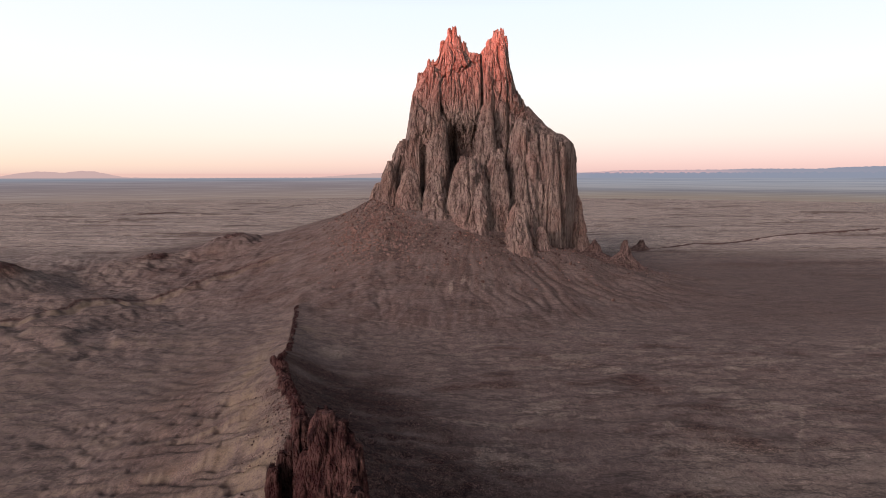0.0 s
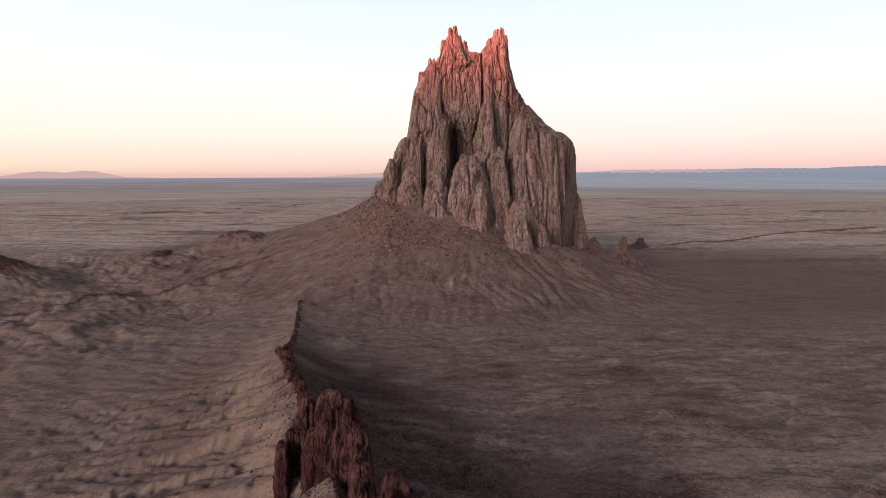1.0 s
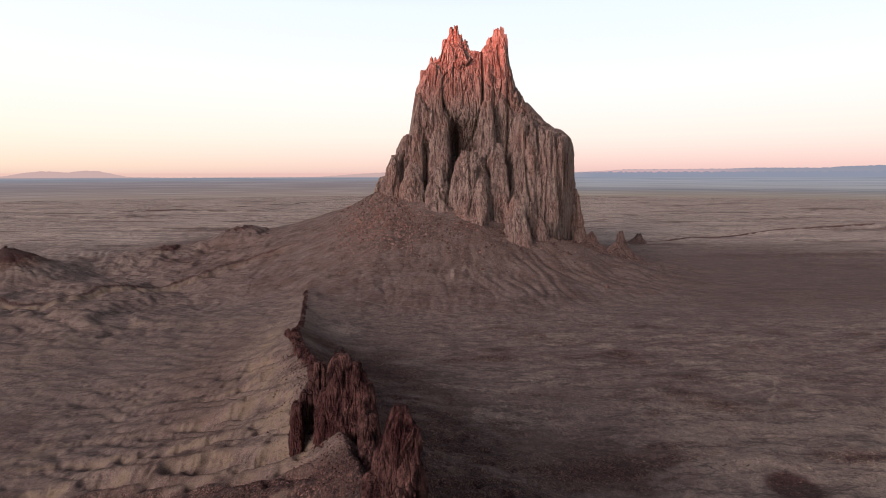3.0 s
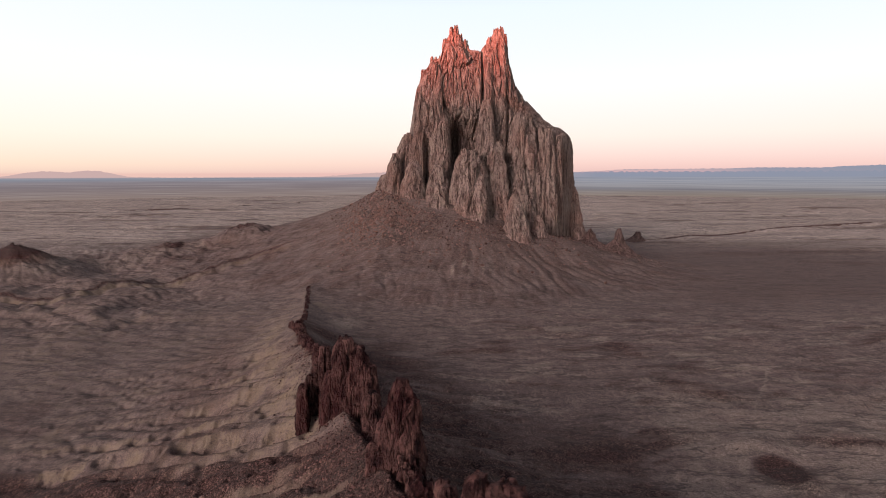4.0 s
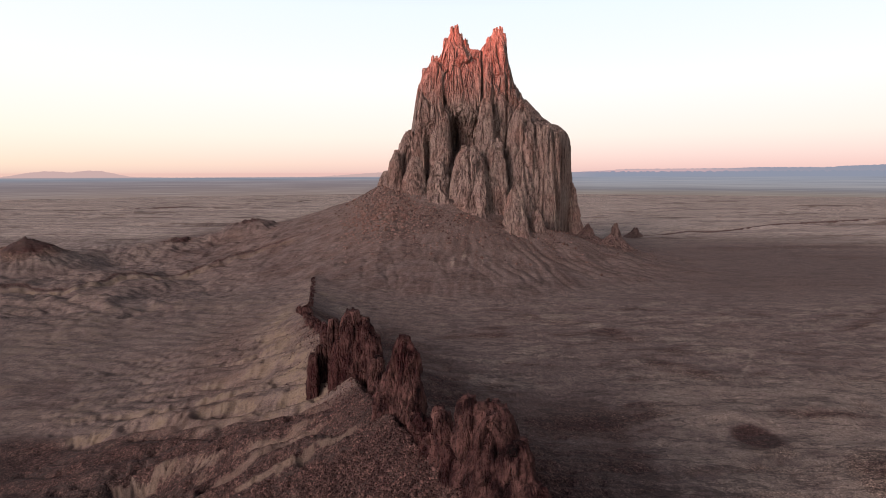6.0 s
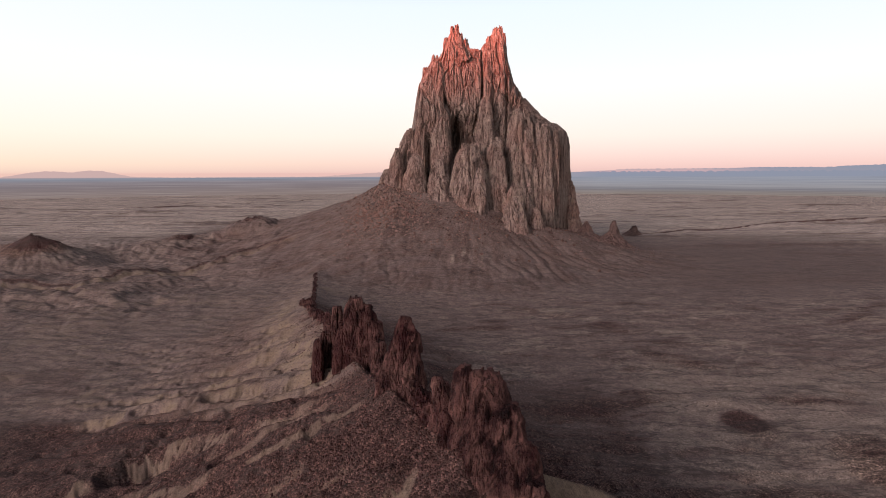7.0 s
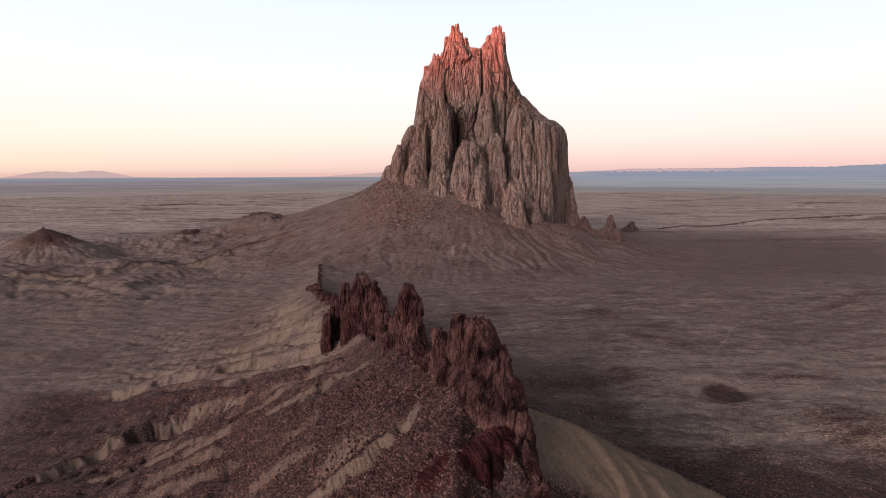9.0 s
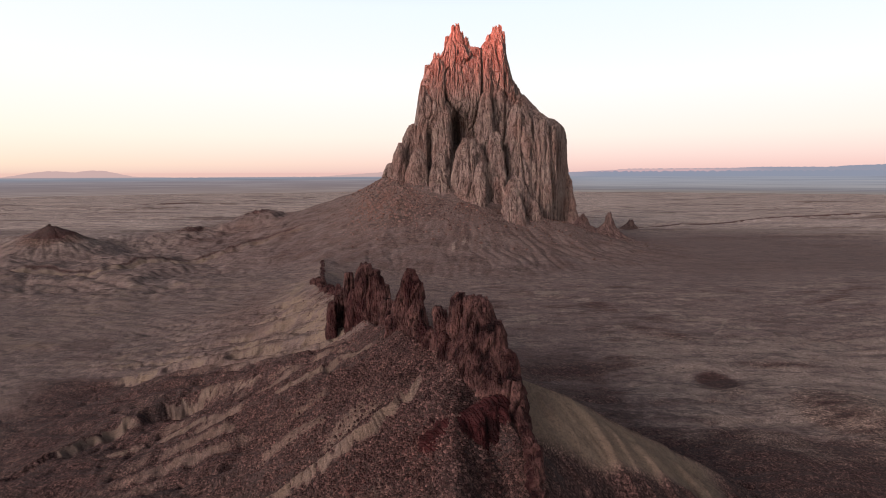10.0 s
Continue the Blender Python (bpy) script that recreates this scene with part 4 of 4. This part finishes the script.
def curtain(name, parent, mat, line, tops, base, front, back, rib, seed, step=1.1, jag=6.0, label="", hollow=None):
    """A standing wall of rock along a line of (x, y) with tops (x, z); front and back give its half thickness by height."""
    line = np.array(line, float)
    cum = np.concatenate([[0], np.cumsum(np.hypot(*np.diff(line, axis=0).T))])
    n = int(cum[-1] / step)
    u = np.linspace(0, 1, n)
    px, py = (np.interp(u * cum[-1], cum, line[:, i]) for i in (0, 1))
    tx, ty = np.gradient(px), np.gradient(py)
    tl = np.hypot(tx, ty)
    nx, ny = ty / tl, -tx / tl            # towards the front
    t0, t1 = np.array(tops, float).T
    top = np.interp(u * cum[-1], t0, t1)
    top = top + jag * (ridge2(u * cum[-1] / (jag * 2.2), 0 * u, 3, seed + 3) - 0.75) * 1.5
    hi = max(top)
    rows = int((hi - base) / step)
    s = np.linspace(0, 1, rows)
    end = np.sqrt(np.clip(1 - np.abs(2 * u - 1) ** 7, 0, 1))[:, None]

    def face(prof, sign, s):
        z = base + (top - base)[:, None] * s[None, :]
        h = np.interp(z, *np.array(prof, float).T) * end * np.sqrt(np.clip(1 - s ** 14, 0, 1))[None, :]
        x, y = px[:, None] + sign * nx[:, None] * h, py[:, None] + sign * ny[:, None] * h
        d = rough_rock(x, y, z, rib, seed) * np.clip(h / (rib * 0.6), 0.05, 1)
        if hollow:
            for hx, hz, wx, wz, dep in hollow:
                if sign > 0:
                    d = d - dep * np.exp(-((x - hx) / wx) ** 4 - ((z - hz) / wz) ** 4)
        x, y = x + sign * nx[:, None] * d, y + sign * ny[:, None] * d
        return np.stack([x, y, z], -1)
    f = face(front, 1, s)
    k = face(back, -1, s[::3] if rows % 3 == 1 else np.linspace(0, 1, rows // 3 + 1))
    v = np.concatenate([f, k[:, -2::-1]], 1)
    me = grid_mesh(name, v)
    me.polygons.foreach_set("use_smooth", np.zeros(len(me.polygons), bool))
    return part(name, me, mat, parent, label)


# ---- the butte ----
BX = 5.0
butte = thing("rock_butte", "jagged volcanic rock butte, its twin summits glowing red", "rock formation")
SKYLINE = [(-98, 238), (-91, 247), (-85, 288), (-78, 342), (-66, 364), (-53, 385), (-35, 394), (-27, 420), (-12, 444), (-4, 447), (5, 434), (20, 410), (30, 407),
           (44, 406), (57, 422), (73, 445), (85, 443), (94, 418), (102, 377), (114, 338), (131, 313), (147, 292), (165, 271), (183, 258), (203, 241)]
WALL = [(BX + x, y) for x, y in ((-102, 40), (-60, 52), (60, 56), (130, 46), (183, 18), (203, -2))]
run = [0.0]
for a, b in zip(WALL, WALL[1:]):
    run.append(run[-1] + math.hypot(b[0] - a[0], b[1] - a[1]))
tops = [(float(np.interp(x + BX, [p[0] for p in WALL], run)), z) for x, z in SKYLINE]
curtain("core_wall", butte, M_BUTTE, WALL, tops, 20, [(20, 100), (80, 86), (180, 62), (250, 47), (350, 28), (450, 7)],
        [(20, 120), (80, 100), (180, 76), (300, 40), (470, 7)], 28, 101, jag=5.0, hollow=[(22, 232, 30, 34, 42), (-2, 212, 9, 44, 50), (-52, 180, 8, 40, 40), (53, 350, 2.6, 72, 12), (194, 145, 5, 115, 30), (-33, 300, 3, 70, 10), (101, 300, 3, 60, 9), (133, 200, 3, 90, 10)])
for (x, y, zb, zt, rx, ry, tip, pw, lean, rib, seed) in (
        (-100, -6, 70, 243, 40, 46, 0.30, 1.1, (0, 20), 16, 1), (-124, -40, 80, 205, 25, 30, 0.25, 1.0, (6, 12), 12, 2), (-154, 24, 95, 165, 20, 24, 0.3, 0.9, (8, 6), 9, 3),
        (-28, -34, 90, 262, 19, 30, 0.55, 0.8, (2, 12), 11, 4), (-36, -90, 70, 182, 32, 34, 0.28, 0.9, (0, 22), 12, 5), (-84, -72, 70, 192, 32, 34, 0.32, 1.0, (4, 18), 12, 6),
        (24, -88, 62, 210, 44, 42, 0.50, 0.9, (-4, 18), 16, 7), (70, -66, 45, 222, 30, 36, 0.35, 0.8, (0, 16), 13, 8), (100, -128, 30, 132, 27, 28, 0.16, 0.75, (-2, 16), 9, 9),
        (145, -102, 28, 93, 20, 22, 0.2, 0.8, (-2, 10), 8, 10), (122, -36, 30, 276, 42, 40, 0.45, 0.9, (0, 22), 16, 11), (191, -14, 15, 236, 11, 26, 0.8, 0.8, (0, 8), 7, 12),
        (236, 40, 20, 140, 24, 34, 0.3, 0.9, (-8, 0), 10, 13), (164, -30, 20, 248, 20, 34, 0.75, 0.8, (-2, 16), 10, 14), (-74, -2, 90, 330, 14, 28, 0.5, 0.8, (4, 30), 9, 15),
        (-42, 6, 120, 372, 16, 28, 0.6, 0.8, (0, 22), 10, 16), (52, -40, 60, 300, 26, 34, 0.4, 0.9, (2, 30), 14, 17)):
    spire("buttress", butte, M_BUTTE, x + BX, y, zb, zt, rx, ry, 0.5 * math.sin(seed * 2.4), tip * 0.7, pw, (lean[0], lean[1] * 1.25), rib, seed, 1.3, 0.03)
for (x, y, zb, zt, r, seed) in ((-51, 52, 340, 397, 5, 31), (-44, 52, 340, 395, 4, 32), (-35, 53, 350, 400, 3.5, 33), (-25, 53, 360, 430, 7, 34), (-11, 54, 380, 451, 8, 35),
                                (-4, 54, 380, 454, 7, 36), (4, 55, 370, 438, 8, 37), (14, 55, 360, 428, 9, 44), (63, 54, 370, 432, 9, 42), (75, 54, 380, 451, 8, 38), (84, 53, 380, 450, 8, 39),
                                (92, 52, 370, 437, 6, 40), (-67, 48, 320, 371, 7, 41), (-77, 46, 280, 338, 7, 43)):
    spire("summit_spire", butte, M_BUTTE, x + BX, y, zb, zt - 2, r, r * 1.2, 0.4, 0.45, 0.8, (0, 0), 5, seed, 0.9, 0.08)

# ---- ledges far out on the plain ----
def ledge(label, line, high, seed):
    line = np.array(line, float)
    k = np.linspace(0, 1, 9)
    run = np.concatenate([[0], np.cumsum(np.hypot(*np.diff(line, axis=0).T))])
    px, py = (np.interp(k * run[-1], run, line[:, i]) for i in (0, 1))
    g = ground_height(px, py)
    t = thing("rock_ledge", label, "rock ledge", "ledges on the plain")
    curtain("rock_face", t, M_PINNACLE, line, [(a * run[-1], b + high) for a, b in zip(k, g)], float(g.min()) - 6, [(-60, high * 2.5), (60, high)], [(-60, high * 6), (60, high * 3)], high * 1.5, seed, 3.0, 1.5)


ledge("low dark rock ledge crossing the far plain", [(470, 350), (537, 376), (644, 452), (720, 461), (868, 570), (1020, 662), (1214, 749), (1428, 845), (1900, 1060)], 2.6, 81)
ledge("dark bank of a dry wash on the far plain", [(-1614, 1528), (-1388, 1611), (-1204, 1831), (-1132, 2087), (-958, 2329)], 3.5, 85)

# ---- pinnacles beside the butte ----
def pinnacle(x, y, zt, r, seed, label):
    zb = float(ground_height(np.array([x]), np.array([y]))[0])
    p = thing("rock_pinnacle", label, "rock pinnacle", "pinnacles beside the butte")
    spire("rock_foot", p, M_PINNACLE, x - r * 0.15, y, zb - 8, zb + (zt - zb) * 0.62, r * 1.15, r, 0.3, 0.20, 1.5, (r * 0.12, 0), 10, seed, 0.9)
    spire("rock_tip", p, M_PINNACLE, x, y, zb - 4, zt, r * 0.42, r * 0.45, 0.6, 0.12, 0.8, (0, 0), 6, seed + 1, 0.8)


pinnacle(303, -50, 64, 34, 61, "pointed brown rock pinnacle on a stony foot")
pinnacle(474, 361, 18, 36, 63, "dark conical rock pinnacle on the plain")
pinnacle(264, 8, 58, 40, 65, "small dark rock knob at the foot of the butte")

# ---- dike outcrops along the ridge ----
def outcrop(label, columns, seed, mat=M_DIKE):
    t = thing("dike_outcrop", label, "rock outcrop", "outcrops of the dike")
    for i, (x, y, down, zt, rx, ry, tip, lean) in enumerate(columns):
        zb = float(ground_height(np.array([x]), np.array([y]))[0]) - down - 9
        spire("rock_column", t, mat, x, y, zb, zt, rx, ry, 0.35, tip * 0.55, 0.75, lean, 3.6, seed + i, 0.45, 0.02, '', 5.0)
    return t


outcrop("dark red-brown dike rock standing like broken teeth", [(3.4, -955, 12, 99, 5.2, 7, 0.8, (0, 0)), (9.8, -958, 14, 98.5, 7.6, 9, 1.1, (0, 0)), (14.5, -962, 14, 91, 7, 9, 1.0, (-0.5, 0)),
                                                               (18.5, -966, 13, 83, 6, 9, 0.9, (-0.5, 0)), (21, -972, 12, 75, 5.5, 9, 0.9, (-0.5, 0)), (8, -964, 14, 90, 11, 13, 0.3, (0, 4)), (14, -971, 12, 80, 10, 13, 0.25, (0, 5)),
                                                               (-3.7, -945, 8, 91.5, 3.2, 4.5, 1.2, (0, 0)), (-0.5, -951, 8, 84, 6, 7, 0.9, (0, 0))], 201)
outcrop("tall dark tooth of dike rock on the ridge", [(-20.6, -892, 10, 97, 8.5, 10, 0.45, (0.8, 0)), (-16.8, -894, 8, 92, 6, 8, 0.7, (0, 0)), (-25, -891, 9, 86, 7, 8.5, 0.6, (1.5, 0)), (-29, -893, 7, 75, 5.5, 7, 0.8, (1, 0))], 221)
outcrop("craggy dike outcrop with a shadowed hollow in its face", [(-55.5, -808, 16, 86, 11, 13, 0.6, (0, 0)), (-49, -809, 14, 82, 8.5, 11, 0.7, (0, 0)), (-44, -812, 12, 73, 7, 9, 0.9, (0, 0)),
                                                                  (-67.5, -800, 12, 79, 4.2, 6, 0.9, (0, 0)), (-61, -810, 16, 70, 9, 10, 0.8, (1, 0)), (-65, -805, 14, 64, 6, 8, 0.9, (1, 0)), (-79.5, -806, 10, 61, 3.4, 8, 0.9, (2.2, 0)), (-75, -798, 10, 63, 5, 5, 0.9, (0, 0)),
                                                                  (-73, -792, 10, 66, 6, 8, 0.8, (0, 0)), (-38, -838, 8, 70, 6, 9, 0.8, (0, 0))], 241)
outcrop("low jagged dike rocks on the crest", [(-92, -722, 8, 56, 4, 10, 0.4, (0, 0)), (-84, -740, 8, 56, 4, 9, 0.4, (0, 0)), (-80, -756, 8, 58, 4, 7, 0.4, (0, 0))], 261)
outcrop("knot of dark dike rock on the narrow crest", [(-146, -594, 6, 36, 3.5, 7, 0.35, (0, 0)), (-141, -604, 6, 36, 4, 6, 0.4, (0, 0)), (-150, -586, 6, 33, 4, 6, 0.4, (0, 0))], 271)


def low_wall(label, pts, heights, seed, gap=4.0, wide=2.4):
    """A broken line of small dike rocks along the crest."""
    t = thing("dike_wall", label, "rock outcrop", "outcrops of the dike")
    rnd = random.Random(seed)
    for (a, b), (h0, h1) in zip(zip(pts, pts[1:]), zip(heights, heights[1:])):
        n = max(1, int(math.hypot(b[0] - a[0], b[1] - a[1]) / gap))
        for i in range(n):
            k = (i + rnd.random() * 0.6) / n
            x, y = a[0] + (b[0] - a[0]) * k + rnd.uniform(-1, 1), a[1] + (b[1] - a[1]) * k
            h = (h0 + (h1 - h0) * k) * rnd.uniform(0.45, 1.35)
            zb = float(ground_height(np.array([x]), np.array([y]))[0])
            spire("rock_column", t, M_DIKE, x, y, zb - 3, zb + h, wide * rnd.uniform(0.7, 1.4), gap * rnd.uniform(0.6, 1.1), -0.3, 0.55, 0.6, (0, 0), 3.4, seed + i, 0.6, 0.2, '', 1.6)
    return t


low_wall("thin broken wall of dark dike rock on the far crest", [(-203, -326), (-197, -352), (-177, -430), (-156, -520), (-145, -585)], [1.5, 1.0, 0.8, 1.2, 2.2], 301, 6.0, 0.8)
low_wall("knobbly dark dike rocks along the sloping crest", [(-138, -606), (-118, -655), (-96, -708), (-76, -765)], [5, 4, 6, 8], 331, 5.0, 3.0)
low_wall("dark dike rocks between the taller teeth", [(-38, -842), (-30, -870), (-14, -908), (-6, -940)], [9, 8, 9, 9], 361, 4.5, 3.5)
low_wall("maroon rock spine running down the near crest", [(22, -974), (25, -990), (26, -1006), (24, -1030), (20, -1060)], [8, 5, 4, 3, 2], 391, 3.2, 2.4)


# ---- slab of maroon rock lying on the near crest ----
slab = thing("dike_outcrop", "low maroon rock slab breaking through the crest rubble", "rock outcrop", "outcrops of the dike")
line = [(-9, -993), (-2, -987), (6, -982), (13, -978), (19, -974)]
run = np.concatenate([[0], np.cumsum(np.hypot(*np.diff(np.array(line, float), axis=0).T))])
lie = ground_height(np.array([p[0] for p in line]), np.array([p[1] for p in line]))
curtain("rock_face", slab, M_MAROON, line, [(a, b + u) for a, b, u in zip(run, lie, (0.6, 1.6, 2.6, 3.2, 3.0))], float(lie.min()) - 10,
        [(40, 17), (60, 9), (70, 4.5), (82, 1.6)], [(40, 6), (82, 2)], 3.6, 411, 0.4, 0.8)

# ---- loose stones ----
ICO_T = (1 + 5 ** 0.5) / 2
ICO = np.array([(-1, ICO_T, 0), (1, ICO_T, 0), (-1, -ICO_T, 0), (1, -ICO_T, 0), (0, -1, ICO_T), (0, 1, ICO_T), (0, -1, -ICO_T), (0, 1, -ICO_T), (ICO_T, 0, -1), (ICO_T, 0, 1), (-ICO_T, 0, -1), (-ICO_T, 0, 1)]) / 1.9
ICO_F = np.array([(0, 11, 5), (0, 5, 1), (0, 1, 7), (0, 7, 10), (0, 10, 11), (1, 5, 9), (5, 11, 4), (11, 10, 2), (10, 7, 6), (7, 1, 8), (3, 9, 4), (3, 4, 2), (3, 2, 6), (3, 6, 8), (3, 8, 9), (4, 9, 5), (2, 4, 11), (6, 2, 10), (8, 6, 7), (9, 8, 1)])


def stones(name, label, x, y, size, mat, seed):
    """Angular stones half sunk into the ground, one piece of stuff."""
    rs = np.random.RandomState(seed)
    free = (bank_at(x, y)[1] < 0.25) & ~((x > 16 + 0.3 * (y + 950)) & (x < 130) & (np.abs(y + 965 - 0.372 * (x - 43)) < 22) & (x > 24))
    x, y, size = x[free], y[free], size[free]
    n = len(x)
    z = ground_height(x, y)
    v = ICO[None] * rs.uniform(0.55, 1.3, (n, 12, 1)) * rs.uniform(0.6, 1.3, (n, 1, 3))
    a = rs.uniform(0, 6.283, n)
    c, sn = np.cos(a)[:, None], np.sin(a)[:, None]
    v = np.stack([v[..., 0] * c - v[..., 1] * sn, v[..., 0] * sn + v[..., 1] * c, v[..., 2] * 0.85], -1) * (size * 0.5)[:, None, None]
    v = v + np.stack([x, y, z + size * 0.12], -1)[:, None, :]
    f = (ICO_F[None] + 12 * np.arange(n)[:, None, None]).reshape(-1, 3)
    me = raw_mesh(name, v.reshape(-1, 3), f)
    me.polygons.foreach_set("use_smooth", np.zeros(len(f), bool))
    me.materials.append(mat)
    return tagged(new(name, me), label, "stones", "", "stuff")


rs = np.random.RandomState(11)
n = 34000
y = rs.uniform(-1060, -905, n)
cx = np.interp(-y, [905, 958, 990, 1060], [-18, 3, 6, 4])
x = cx + np.where(rs.rand(n) < 0.8, -np.abs(rs.normal(0, 26, n)), np.abs(rs.normal(0, 10, n)))
stones("crest_rubble", "purplish brown angular rubble strewn over the crest", x, y, 0.36 + 1.1 * rs.rand(n) ** 3, M_STONE, 1)
n = 9000
y = rs.uniform(-920, -640, n)
x = np.interp(-y, [640, 718, 800, 898, 920], [-125, -92, -58, -22, -12]) + rs.normal(0, 13, n)
stones("ridge_rubble", "dark stones fallen from the dike", x, y, 0.35 + 1.2 * rs.rand(n) ** 4, M_STONE, 2)
# talus blocks below the cliff, thickest on its left
n = 5200
ang = rs.uniform(math.radians(186), math.radians(350), n)
rad = 1 + np.abs(rs.normal(0, 0.42, n))
x = 40 + np.cos(ang) * (150 * rad) - 30
y = -5 + np.sin(ang) * (122 * rad)
stones("talus_blocks", "rusty fallen blocks on the scree below the cliff", x, y, 1.0 + 3.4 * rs.rand(n) ** 5, M_BOULDER, 3)
n = 1500
x, y = rs.normal(-120, 40, n), rs.normal(-135, 45, n)
M_REDROCK = rock_material("red_block", (0.17, 0.096, 0.078), (0.24, 0.155, 0.125), (0.06, 0.034, 0.03), (0.19, 0.098, 0.072), 0.6, 0.8)
stones("red_blocks", "reddish fallen blocks on the upper scree", x, y, 1.5 + 4.5 * rs.rand(n) ** 3, M_REDROCK, 4)


n = 1300
x, y = rs.normal(285, 38, n), rs.normal(-22, 30, n)
stones("pinnacle_rubble", "dark fallen blocks round the feet of the pinnacles", x, y, 1.2 + 5.0 * rs.rand(n) ** 4, M_PINNACLE, 5)

# ---- single boulders ----
def boulder(x, y, size, seed, mat, label):
    """A blocky boulder sunk a little into the ground."""
    bm = bmesh.new()
    bmesh.ops.create_icosphere(bm, subdivisions=3, radius=0.5)
    rnd = random.Random(seed)
    planes = [Vector((rnd.uniform(-1, 1), rnd.uniform(-1, 1), rnd.uniform(-0.7, 1))).normalized() for _ in range(9)]
    for v in bm.verts:
        for p in planes:
            over = v.co.dot(p) - rnd.choice((0.34, 0.36, 0.38))
            if over > 0:
                v.co -= p * over
        v.co += v.co.normalized() * 0.04 * noise.noise(v.co * 5 + Vector((seed, 0, 0)))
        v.co.x, v.co.y, v.co.z = v.co.x * 1.25 * size, v.co.y * size, v.co.z * 0.9 * size
    me = bpy.data.meshes.new("boulder")
    bm.to_mesh(me)
    bm.free()
    me.materials.append(mat)
    ob = new("boulder", me)
    z = float(ground_height(np.array([x]), np.array([y]))[0])
    ob.matrix_world = pose(x, y, z + size * 0.22, rnd.uniform(-15, 15), rnd.uniform(-15, 15), rnd.uniform(0, 360))
    return tagged(ob, label, "boulder", "boulders on the slopes")


rnd = random.Random(77)
for i in range(16):
    boulder(rnd.uniform(-170, -70), rnd.uniform(-190, -110), rnd.uniform(5, 9), 500 + i, M_REDROCK, "large rusty block fallen on the upper scree")
for i in range(14):
    boulder(rnd.uniform(-40, 230), rnd.uniform(-260, -140), rnd.uniform(3.5, 6), 530 + i, M_BOULDER, "brown block resting on the grey scree")
for i in range(12):
    boulder(rnd.uniform(290, 370), rnd.uniform(-120, -30), rnd.uniform(3, 6), 550 + i, M_PINNACLE, "dark block at the foot of the pinnacles")
for i in range(10):
    boulder(rnd.uniform(-14, 20), rnd.uniform(-1030, -975), rnd.uniform(1.2, 2.4), 570 + i, M_DIKE, "dark maroon boulder on the crest rubble")
for x, y, r in ((-738, -174, 5), (-730, -168, 4), (-575, 10, 4), (-570, 14, 3.5), (-456, 78, 6), (-448, 82, 5), (-464, 86, 4.5), (-440, 84, 4.5)):
    boulder(x, y, r, int(-x), M_PINNACLE, "brown caprock boulder on a clay hill")
